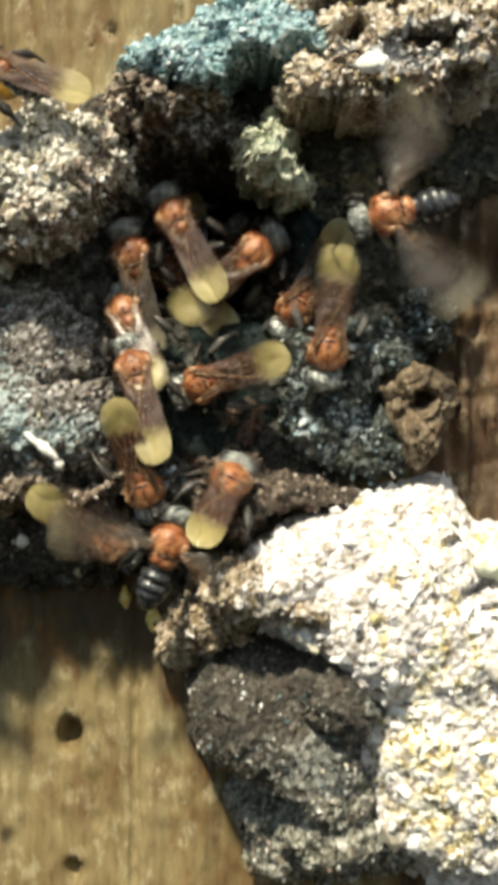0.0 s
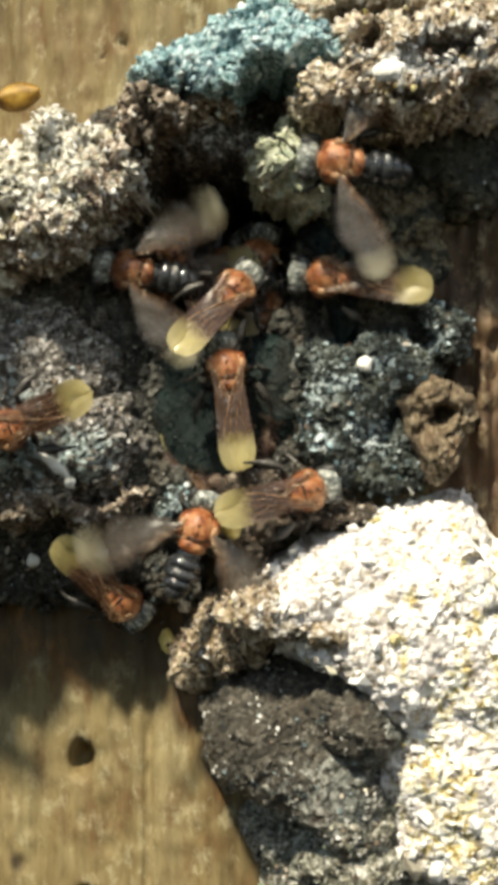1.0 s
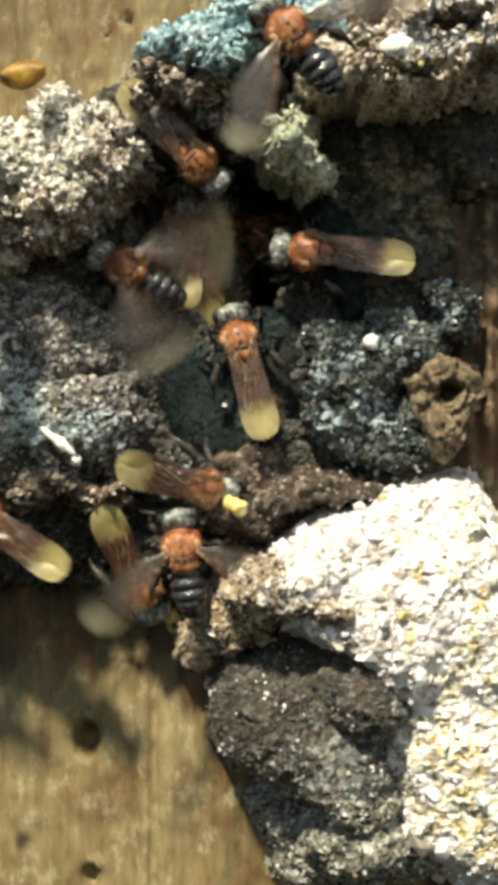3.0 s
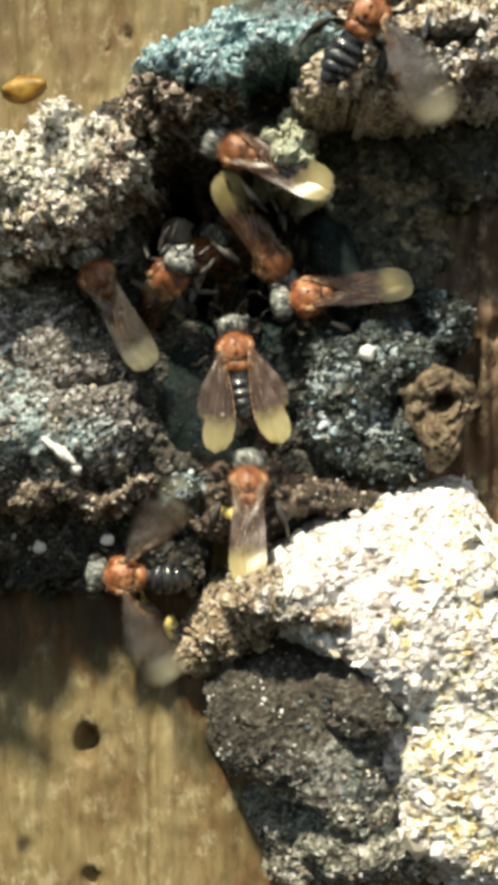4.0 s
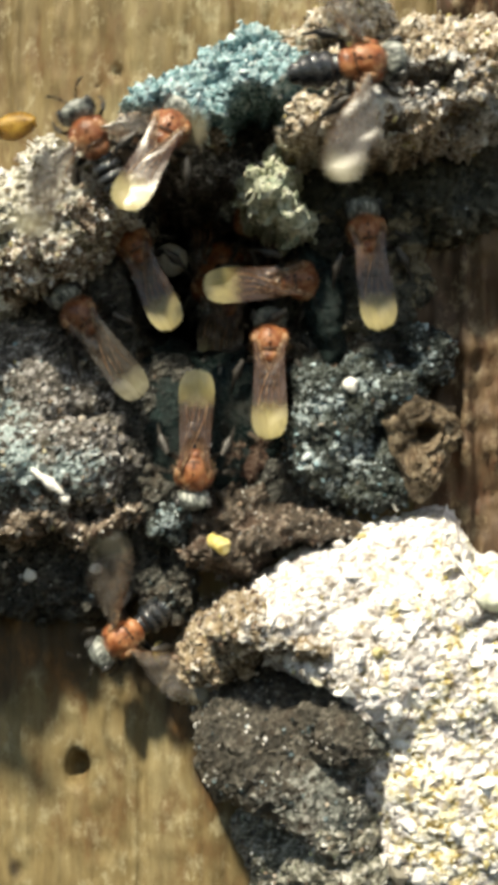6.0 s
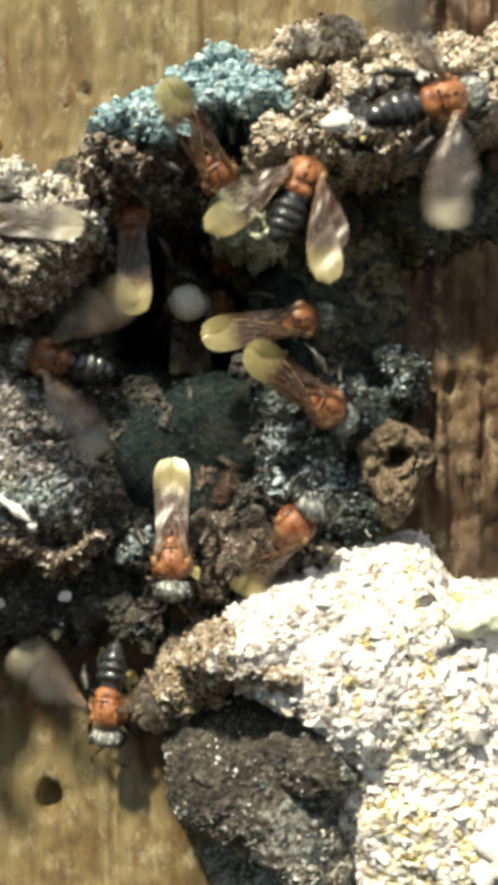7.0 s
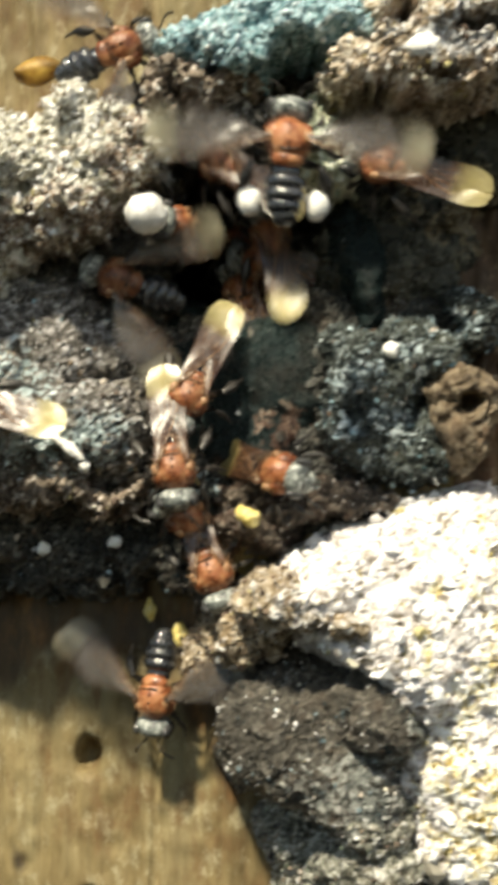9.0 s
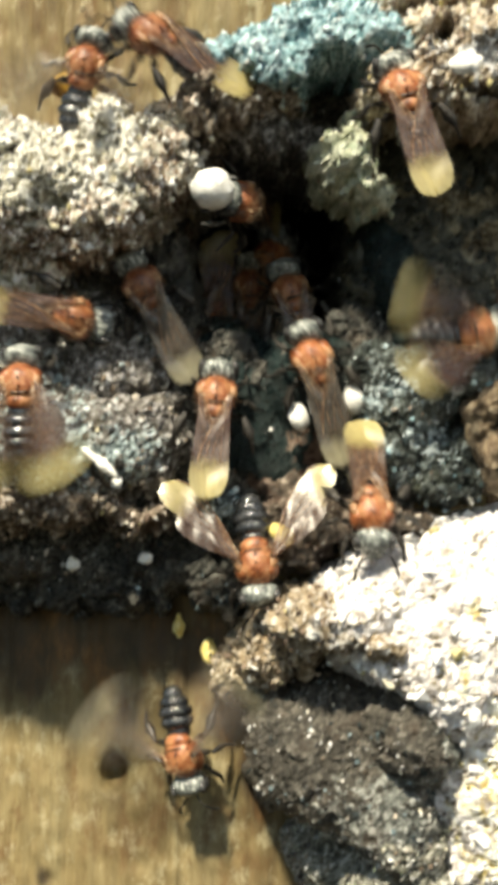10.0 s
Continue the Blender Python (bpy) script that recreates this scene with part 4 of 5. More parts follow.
def husk(c):
    """A curled golden scale with an open dark side."""
    bm = bmesh.new()
    n, m = 14, 9
    grid = []
    for i in range(n):
        u = i / (n - 1)
        row = []
        for j in range(m):
            v = j / (m - 1) - 0.5
            w = 1.0 * math.sin(math.pi * (0.08 + 0.88 * u)) ** 0.7
            row.append(bm.verts.new(((c[0] - 1.6 + 2.9 * u) * MM, (c[1] - 1.1 * math.cos(v * 2.4)) * MM, (c[2] + w * math.sin(v * 2.6) + 0.5 * u) * MM)))
        grid.append(row)
    for i in range(n - 1):
        for j in range(m - 1):
            bm.faces.new((grid[i][j], grid[i + 1][j], grid[i + 1][j + 1], grid[i][j + 1]))
    bmesh.ops.solidify(bm, geom=bm.faces[:], thickness=0.18 * MM)
    tagged(part("husk", bm, HUSK), "curled golden-brown plant husk stuck to the timber", "husk")


husk((-15.21, 5.00, 20.94))


# ---------------------------------------------------------------- bees
def wing_mesh(length, width, fore):
    """A thin wing along -x with a narrow root and a round tip."""
    bm = bmesh.new()
    n, m = 22, 7
    top = []
    for i in range(n):
        s = i / (n - 1)
        half = width * 0.5 * (0.14 + 0.86 * math.sin(min(1, s * 1.15) * math.pi / 2) ** 1.5) * math.sqrt(max(0, 1 - max(0, (s - 0.72) / 0.28) ** 2.4)) + 0.01
        mid = (-0.12 if fore else 0.1) * width * math.sin(math.pi * s)
        row = []
        for j in range(m):
            v = 2 * j / (m - 1) - 1
            z = 0.04 * math.cos(v * 2.2 + 0.4) - 0.10 * s * s + 0.06 * math.sin(s * 7 + v * 2)
            row.append(bm.verts.new((-s * length * MM, (mid + half * v) * MM, (z + 0.05 * math.sin(s * 23 + 3 * v) * (1 - v * v)) * MM)))
        top.append(row)
    for i in range(n - 1):
        for j in range(m - 1):
            bm.faces.new((top[i][j], top[i][j + 1], top[i + 1][j + 1], top[i + 1][j]))
    return bm


VEINS = ((-0.98, 0.93, 0.0, 0.065), (-0.55, 0.74, 0.3, 0.03), (-0.1, 0.70, -0.4, 0.03), (0.4, 0.62, 0.5, 0.026))


def vein_mesh(length, width, off, reach, bend, thick, side):
    """A vein that keeps to its share of the wing's half width."""
    bm = bmesh.new()
    pts = []
    for k in range(12):
        s = reach * k / 11
        half = width * 0.5 * (0.14 + 0.86 * math.sin(min(1, s * 1.15) * math.pi / 2) ** 1.5) * math.sqrt(max(0, 1 - max(0, (s - 0.72) / 0.28) ** 2.4))
        pts.append((-s * length, side * (half * off - 0.12 * width * math.sin(math.pi * s) + 0.14 * bend * math.sin(k * 0.75)), 0.06 - 0.10 * s * s))
    tube(bm, pts, [thick * (1 - 0.5 * k / 11) for k in range(12)], 4)
    return bm


FOLD = {1: pose(-0.1 * MM, 0.95 * MM, 2.45 * MM, 8, -6.5, 7.0), -1: pose(-0.1 * MM, -0.95 * MM, 2.6 * MM, -7, -7.5, -7.5)}


def wing_pose(side, sweep, lift, twist=0):
    """A wing's pose: sweep degrees out from the folded line, lift degrees up."""
    return Matrix.Translation(FOLD[side].translation) @ pose(0, 0, 0, 0, 0, -side * sweep) @ pose(0, 0, 0, side * twist, lift, 0)


def build_bee(label, wings="folded", wing_mat=None):
    bee = new("stingless_bee")
    tagged(bee, label, "bee", "stingless bees at the nest hole")
    wing_mat = wing_mat or WING
    # thorax with its shield and collar
    bm = bmesh.new()
    ball(bm, (0.05, 0, 1.55), (1.3, 1.16, 1.15), None, 24, 16, 0.05, 3)
    ball(bm, (-1.0, 0, 1.86), (0.56, 0.86, 0.50), None, 16, 10, 0.03, 5)
    ball(bm, (0.35, 0.75, 1.55), (0.75, 0.55, 0.8), None, 14, 8)
    ball(bm, (0.35, -0.75, 1.55), (0.75, 0.55, 0.8), None, 14, 8)
    part("thorax", bm, THORAX, bee)
    # the dark seam along the back and the tan plates over the wing roots
    bm = bmesh.new()
    tube(bm, [(1.12, 0, 2.12), (0.7, 0.02, 2.50), (0.2, 0, 2.66), (-0.3, -0.02, 2.62), (-0.62, 0, 2.46)], [0.05, 0.09, 0.08, 0.10, 0.05])
    tube(bm, [(-0.55, 0.75, 2.25), (-0.66, 0.4, 2.42), (-0.68, 0, 2.45), (-0.66, -0.4, 2.42), (-0.55, -0.75, 2.25)], [0.06, 0.1, 0.1, 0.1, 0.06])
    part("seam", bm, SEAM, bee, "dark seam on the back")
    for s in (1, -1):
        bm = bmesh.new()
        ball(bm, (0.1, 1.0 * s, 2.2), (0.38, 0.26, 0.24), None, 12, 8, 0.1, 7)
        part("tegula", bm, TEGULA, bee, "tan plate over the wing root")
    # hair on the thorax
    bm = bmesh.new()
    rng = random.Random(5)
    for _ in range(420):
        a, e = rng.uniform(0, 2 * math.pi), rng.uniform(0.0, 1.35)
        d = Vector((math.cos(a) * math.cos(e), math.sin(a) * math.cos(e), math.sin(e)))
        p = Vector((0, 0, 1.55)) + Vector((d.x * 1.34, d.y * 1.24, d.z * 1.18))
        q = p + d * rng.uniform(0.12, 0.36) + Vector((-0.08, 0, 0))
        s = d.orthogonal().normalized() * 0.012
        bm.faces.new([bm.verts.new((p + s) * MM), bm.verts.new((p - s) * MM), bm.verts.new(q * MM)])
    part("hair", bm, HAIR, bee, "short pale hairs")
    # head
    bm = bmesh.new()
    ball(bm, (0, 0, 0), (0.72, 1.18, 1.0), None, 20, 14, 0.03, 9)
    ball(bm, (0.35, 0, -0.35), (0.55, 0.75, 0.6), None, 14, 10)
    for s in (1, -1):
        tube(bm, [(0.55, 0.28 * s, -0.7), (0.85, 0.18 * s, -1.0), (0.8, 0.0, -1.15)], [0.16, 0.12, 0.04])
    head = part("head", bm, HEAD, bee, "black head with grey down", pose(1.75 * MM, 0, 1.35 * MM, 0, 22, 0))
    for s in (1, -1):
        bm = bmesh.new()
        ball(bm, (0.12, 0.98 * s, 0.1), (0.46, 0.3, 0.74), None, 14, 10)
        part("eye", bm, EYE, head)
        bm = bmesh.new()
        tube(bm, [(0.62, 0.2 * s, 0.2), (0.95, 0.55 * s, 0.75), (1.1, 0.75 * s, 0.95), (1.5, 1.0 * s, 0.75), (1.95, 1.2 * s, 0.35), (2.2, 1.25 * s, 0.0)], [0.06, 0.065, 0.07, 0.09, 0.09, 0.06], 6)
        part("antenna", bm, LEG, head)
    # abdomen of overlapping rings
    bm = bmesh.new()
    for k, (x, r) in enumerate(((-1.55, 0.78), (-2.15, 1.08), (-2.75, 1.12), (-3.3, 0.95), (-3.8, 0.66))):
        ball(bm, (x, 0, 1.35 - 0.06 * k), (0.62, r, r * 0.86), pose(0, 0, 0, 0, -6 * k, 0), 20, 12)
    part("abdomen", bm, ABDOMEN, bee, "glossy black banded abdomen")
    # legs
    for s in (1, -1):
        for nm, root, knee, shin, foot, thick in (("foreleg", (0.75, 0.7, 0.75), (1.25, 1.45, 1.05), (1.9, 1.75, 0.35), (2.4, 1.7, 0.02), 0.16), ("middle_leg", (0.05, 0.8, 0.6), (0.1, 1.85, 1.15), (-0.1, 2.5, 0.4), (0.1, 3.0, 0.02), 0.17), ("hind_leg", (-0.7, 0.75, 0.65), (-1.1, 1.75, 1.3), (-2.3, 2.35, 0.7), (-2.9, 2.5, 0.02), 0.2)):
            bm = bmesh.new()
            f = lambda p: (p[0], p[1] * s, p[2])
            mid = Vector(knee).lerp(Vector(shin), 0.6)
            wide = thick * (1.9 if nm == "hind_leg" else 1.15)
            tube(bm, [f(root), f(Vector(root).lerp(Vector(knee), 0.5)), f(knee), f(mid), f(shin), f(foot)], [thick, thick * 1.25, thick * 0.8, wide, thick * 0.7, 0.07], 8)
            part(nm, bm, LEG, bee)
    # wings
    for s in (1, -1):
        if wings == "folded":
            m = FOLD[s]
        else:
            m = wing_pose(s, wings, 8, 10)
        w = part("wing", wing_mesh(6.6, 2.05, True), wing_mat, bee, "smoky brown wing with a pale yellow tip", m)
        if s < 0:
            w.data.transform(Matrix.Diagonal((1, -1, 1, 1)))
            w.data.flip_normals()
        for off, reach, bend, thick in VEINS:
            part("vein", vein_mesh(6.6, 2.05, off, reach, bend, thick, s), VEIN, w)
        h = part("hind_wing", wing_mesh(4.6, 1.5, False), wing_mat, bee, "", m @ pose(-0.35 * MM, -0.15 * s * MM, -0.12 * MM, 0, -2, s * (5 if wings == "folded" else 14)))
        if s < 0:
            h.data.transform(Matrix.Diagonal((1, -1, 1, 1)))
            h.data.flip_normals()
    return bee


BEES = {}
resting = build_bee("stingless bee with orange thorax and folded yellow-tipped wings on the resin")
beating = build_bee("stingless bee with orange thorax hovering on spread beating wings", 62, FAN_WING)
first = {"resting": resting, "beating": beating}
taken = set()
for key, kind in (("fanner", "beating"), ("climber", "resting"), ("slipper", "resting"), ("dweller", "resting"), ("rover", "resting"), ("waiter", "resting"), ("wanderer", "resting"), ("digger", "resting"), ("edger", "resting"), ("pacer", "resting"), ("hoverer", "beating"), ("tumbler", "beating"), ("shover", "resting"), ("sitter", "resting"), ("trekker", "resting"), ("roofer", "resting"), ("visitor", "beating"), ("crosser", "resting"), ("bringer", "beating"), ("hauler", "resting"), ("diver", "resting"), ("newcomer", "resting"), ("passer", "resting")):
    if kind in taken:
        BEES[key] = copy_thing(first[kind], Matrix())
    else:
        BEES[key] = first[kind]
        taken.add(kind)


def load(bee, c, r, material, label, seed):
    """A pellet that a bee carries."""
    bm = bmesh.new()
    ball(bm, (0, 0, 0), r, None, 18, 12, 0.14, seed)
    part("pellet", bm, material, bee, label, Matrix.Translation(Vector(c) * MM))


load(BEES["hauler"], (3.9, 0, 1.3), (1.28, 1.24, 1.22), WAX, "round white pellet held in the jaws", 4)
load(BEES["bringer"], (-2.9, 1.75, 0.5), (0.85, 0.62, 0.6), WAX, "white resin load on the hind leg", 6)
load(BEES["bringer"], (-2.9, -1.75, 0.5), (0.85, 0.62, 0.6), WAX, "white resin load on the hind leg", 7)


def at(x, y, z, heading, pitch=0.0, roll=0.0):
    """A bee's pose: millimetres, heading in degrees on the face of the trunk (0 to the right, 90 up), back to the open."""
    return Matrix.Translation((x * MM, y * MM, z * MM)) @ pose(0, 0, 0, 90, 0, 0) @ pose(0, 0, 0, 0, 0, heading) @ pose(0, 0, 0, roll, pitch, 0)


def beat(bee, spans):
    """The wings open to a sweep, and swing by that many degrees, within the spans; else they lie folded."""
    for ob in bee.children:
        kind = ob.name.split(".")[0]
        if kind not in ("wing", "hind_wing"):
            continue
        side = 1 if ob.matrix_basis.translation.y > 0 else -1
        rest = FOLD[side] if kind == "wing" else FOLD[side] @ pose(-0.35 * MM, -0.15 * side * MM, -0.12 * MM, 0, -2, side * 5)
        rows = []
        for k in range(301):
            t = k / 30
            for a, b, sweep, swing in spans:
                if a <= t <= b:
                    s = swing * (1 if k % 2 else -1) * (0.85 + 0.15 * math.sin(k * 1.7))
                    rows.append((t, wing_pose(side, sweep + 0.8 * s + (8 if kind == "hind_wing" else 0), min(10, swing) + 0.5 * s, 12)))
                    break
            else:
                if not rows or k % 10 == 0 or k == 300 or any(abs(t - q) < 0.12 for s in spans for q in s[:2]):
                    rows.append((t, rest))
        walk(ob, rows)


def motions():
    walk(BEES["fanner"], [(0, at(-7.27, 5.13, 9.94, 103, 0)), (0.5, at(-8.94, 5.13, 9.08, 173, 0)), (1, at(-8.03, 5.13, 9.89, 171, 0)),
        (1.5, at(-8.11, 4.39, 10.01, 175, 0)), (2, at(-7.65, 4.56, 10.31, 173, 0)), (2.5, at(-7.86, 5.13, 8.85, 164, 0)),
        (4, at(-10.37, 4.52, 8.62, 120, 0)), (4.5, at(-10.13, 4.73, 8.77, 108, 0)), (5, at(-10.94, 4.22, 8.50, 121, 0)),
        (5.5, at(-10.73, 4.12, 8.58, 114, 0)), (7, at(-10.86, 5.05, 7.25, 168, 0)), (7.5, at(-10.41, 5.06, 6.97, 167, 0)),
        (8, at(-10.20, 5.08, 7.69, 175, 0)), (8.5, at(-10.77, 5.06, 8.00, 166, 0)), (9, at(-9.99, 5.10, 8.08, 162, 0)),
        (9.5, at(-10.93, 5.06, 8.11, 153, 0)), (10, at(-10.50, 4.96, 8.46, 120, 0))])
    walk(BEES["climber"], [(0, at(-4.25, 5.14, 12.16, 118, 16)), (0.5, at(-6.00, 9.00, 10.31, 155, 16)), (1, at(-5.28, 9.14, 11.22, 120, 16)),
        (2, at(-1.95, 10.14, 11.56, 94, 16)), (2.5, at(-2.67, 9.14, 12.12, 94, 16)), (3.3, at(-2.54, 15.20, 12.19, 90, 0)),
        (10, at(-2.54, 15.20, 12.19, 90, 0))])
    walk(BEES["slipper"], [(0, at(0.69, 4.80, 10.14, 40, 0)), (0.2, at(1.23, 2.21, 11.47, 100, 30)), (0.5, at(0.68, 6.14, 13.92, 107, 16)),
        (1, at(0.06, 8.40, 10.80, 77, 16)), (1.5, at(0.08, 10.14, 10.45, 90, 16)), (2.2, at(-1.86, 15.20, 11.32, 90, 0)),
        (10, at(-1.86, 15.20, 11.32, 90, 0))])
    walk(BEES["dweller"], [(0, at(3.68, 5.14, 7.09, -121, 16)), (0.25, at(1.92, 5.14, 8.64, -157, 16)), (0.5, at(-0.94, 9.50, 10.18, -243, 16)),
        (1, at(0.40, 8.50, 7.60, -274, 16)), (1.5, at(-0.62, 8.14, 8.67, -270, 16)), (2.2, at(-5.25, 8.14, 10.46, -248, 16)),
        (2.7, at(-5.35, 8.14, 12.25, -256, 16)), (4, at(-4.12, 10.00, 10.47, -300, 16)), (4.5, at(-3.73, 10.00, 12.25, -294, 16)),
        (5, at(-7.93, 6.50, 8.04, -243, 16)), (5.5, at(-7.59, 7.00, 10.08, -236, 16)), (7, at(-5.44, 6.00, 15.76, -267, 16)),
        (7.5, at(-1.33, 6.00, 12.29, -263, 16)), (8, at(-1.14, 5.00, 14.87, -265, 16)), (8.5, at(-1.40, 7.00, 13.37, -261, 16)),
        (9, at(-0.68, 9.00, 9.84, -192, 16)), (9.5, at(-4.25, 6.00, 4.08, -112, 45)), (9.75, at(-2.40, 8.50, 6.40, -185, 20)),
        (10, at(-1.20, 10.00, 8.66, -253, 16))])
    walk(BEES["rover"], [(0, at(5.26, 0.96, 4.05, -96, 11)), (0.2, at(6.57, 1.85, 5.88, -144, 0)), (0.3, at(8.36, 2.94, 7.69, -163, 20)),
        (0.5, at(4.97, 2.83, 7.94, -209, 2, 16)), (1, at(4.67, 3.09, 9.20, -187, 12)), (1.5, at(1.81, 4.74, 10.38, -181, 17)),
        (2, at(1.19, 4.64, 10.00, -167, 26)), (2.5, at(2.90, 3.84, 10.19, -191, 7)), (4, at(3.13, 3.56, 6.93, -172, 0, 16)),
        (4.5, at(3.58, 3.58, 8.47, -193, 0)), (5, at(4.28, 3.13, 10.51, -240, 9)), (5.5, at(6.16, 2.65, 10.23, -254, 15)),
        (6.3, at(8.01, 1.71, 16.03, -267, 15)), (6.8, at(7.46, -5.37, 19.29, -275, 17)), (7, at(5.36, -2.08, 16.92, -294, 15)),
        (7.5, at(5.17, 1.12, 16.11, -281, 12)), (8, at(5.42, 0.57, 16.15, -289, 21)), (8.5, at(4.14, -0.98, 16.92, -219, 15)),
        (9, at(6.10, 0.20, 14.35, -198, 13)), (9.5, at(6.03, 2.73, 15.75, -244, 19)), (10, at(4.29, -2.92, 18.28, -253, 15))])
    walk(BEES["waiter"], [(0, at(-1.86, 4.10, 1.95, -161, 28)), (0.5, at(-2.04, 4.20, 3.27, -240, 18)), (1, at(-1.85, 4.21, 3.30, -262, 11)),
        (1.5, at(-1.84, 4.16, 3.30, -261, 20)), (2, at(-0.58, 4.24, 4.49, -267, 12)), (2.5, at(-1.06, 4.16, 3.71, -253, 12)),
        (4, at(-1.53, 4.17, 3.55, -262, 15)), (4.5, at(1.40, 2.60, 1.96, -268, 6)), (5, at(2.69, 3.30, 5.89, -289, 8)),
        (5.5, at(-0.26, 4.65, 6.48, -246, 15)), (6, at(1.52, 4.47, 6.19, -270, 17)), (6.5, at(4.80, 1.52, 4.92, -342, 29)),
        (7, at(6.22, 0.75, 4.26, -395, 26)), (7.25, at(3.58, -0.61, 2.62, -446, -6)), (7.5, at(1.00, 2.49, 1.26, -485, -6)),
        (8, at(-2.06, 3.44, 1.12, -510, -18)), (8.5, at(-5.00, 4.70, -1.96, -543, 15)), (9, at(-6.05, 3.60, -6.02, -573, -30)),
        (9.5, at(-6.81, 2.16, 0.04, -618, 28)), (10, at(-5.87, 3.57, 1.21, -633, 22))])
    walk(BEES["wanderer"], [(0, at(-6.60, 2.77, 2.01, 106, 21)), (0.5, at(-4.58, 4.88, 4.76, 69, 15)), (0.7, at(-3.36, 4.67, 6.50, 68, 27)),
        (1, at(-1.97, 4.57, 8.02, 49, 32)), (1.5, at(-0.71, 8.14, 7.31, 48, 16)), (2, at(-1.98, 8.64, 7.57, 80, 16)),
        (2.5, at(-3.66, 8.64, 11.87, 111, 16)), (4, at(-5.15, 3.00, 9.52, 55, -52)), (4.5, at(-6.80, 3.00, 13.53, 55, -52)),
        (5, at(-6.85, 3.00, 12.31, 70, -52)), (5.3, at(-7.03, 3.50, 15.84, 90, -10)), (5.5, at(-5.97, -0.85, 17.48, 106, 14)),
        (6, at(-4.92, -1.25, 18.51, 65, 25)), (6.5, at(-3.21, -0.70, 18.92, -15, 32)), (7, at(-0.08, 0.42, 18.59, -58, 25)),
        (7.6, at(-1.12, 15.20, 12.01, -40, 0)), (8.6, at(-2.11, 15.20, 11.24, -95, 0)), (8.85, at(-4.00, 3.83, 3.09, -106, -15)),
        (9, at(-5.55, 3.32, 0.53, -113, -15)), (9.3, at(-4.88, 6.14, 4.10, -105, 16)), (9.6, at(-6.23, 15.20, 7.49, -94, 0)),
        (10, at(-6.23, 15.20, 7.49, -94, 0))])
    walk(BEES["digger"], [(0, at(-6.34, 2.42, -4.30, -73, 26)), (0.25, at(-5.20, 4.20, -4.60, -66, 20)), (0.5, at(-4.20, 7.20, -5.40, -59, 0)),
        (1, at(-3.60, 7.20, -5.40, -73, 0)), (1.5, at(-2.24, 2.20, -4.63, -96, 32)), (2, at(-6.38, 4.33, -7.41, -84, 32)),
        (2.5, at(-4.74, 2.82, -7.69, -2, 19)), (2.7, at(-6.38, 4.15, -9.14, -48, 30)), (3.3, at(-9.87, 7.62, -13.47, -79, 18)),
        (3.8, at(-22.62, 7.66, -17.36, -142, 13)), (4.4, at(-39.61, 7.70, -19.95, -146, 0)), (10, at(-39.61, 7.70, -19.95, -146, 0))])
    walk(BEES["edger"], [(0, at(-7.30, 4.90, 5.55, 113, 32)), (0.5, at(-6.83, 4.90, 5.85, 193, -45)), (0.7, at(-10.00, 1.55, 3.39, 207, 32)),
        (1, at(-14.11, 0.50, 0.06, 203, 29)), (1.25, at(-14.22, 0.43, 0.83, 164, 32)), (1.5, at(-13.90, 0.53, 1.32, 143, 32)),
        (2, at(-14.07, 2.90, 5.22, 94, 10)), (2.5, at(-15.09, -0.76, 9.88, 92, 17)), (3.2, at(-20.38, -1.78, 13.44, 93, 15)),
        (4.2, at(-35.96, 7.70, 32.16, 106, 0)), (10, at(-35.96, 7.70, 32.16, 106, 0))])
    walk(BEES["pacer"], [(0, at(-4.67, 8.14, 9.11, 135, 16)), (0.8, at(-4.90, 7.14, 9.58, 154, 16)), (1, at(-5.30, 9.00, 9.80, 190, 20)),
        (1.5, at(-9.20, 1.08, 2.53, 235, 25)), (1.8, at(-8.71, 1.38, -3.47, 277, -16)), (2, at(-7.28, 1.60, -4.88, 279, -16)),
        (2.5, at(-5.62, 2.11, -5.76, 312, -16)), (2.7, at(-6.31, 2.62, -4.65, 314, 29)), (3.2, at(-2.31, 2.17, -5.48, 360, 30)),
        (3.6, at(0.35, 1.14, -6.67, 403, 32)), (4, at(-0.76, 1.93, -5.22, 450, 28)), (4.5, at(-1.95, 4.11, 3.03, 481, 27)),
        (4.75, at(-1.35, 4.22, 5.09, 450, 29)), (4.9, at(-0.11, 6.14, 8.46, 405, 16)), (5, at(0.74, 5.14, 9.50, 367, 16)),
        (5.5, at(2.45, 4.14, 10.97, 364, 16)), (7, at(4.92, 4.14, 9.37, 371, 16)), (7.25, at(5.34, 4.00, 9.56, 330, 10)),
        (7.5, at(4.49, 4.00, 10.71, 288, 16)), (7.75, at(3.04, 4.10, 8.77, 245, 16)), (8, at(0.89, 4.14, 7.49, 211, 16)),
        (8.2, at(-0.56, 4.72, 9.30, 182, 18)), (8.5, at(1.31, 4.67, 7.23, 162, 15)), (9, at(-2.11, 9.50, 7.51, 115, 20)),
        (9.4, at(-3.95, 15.20, 10.06, 92, 0)), (10, at(-3.95, 15.20, 10.06, 92, 0))])
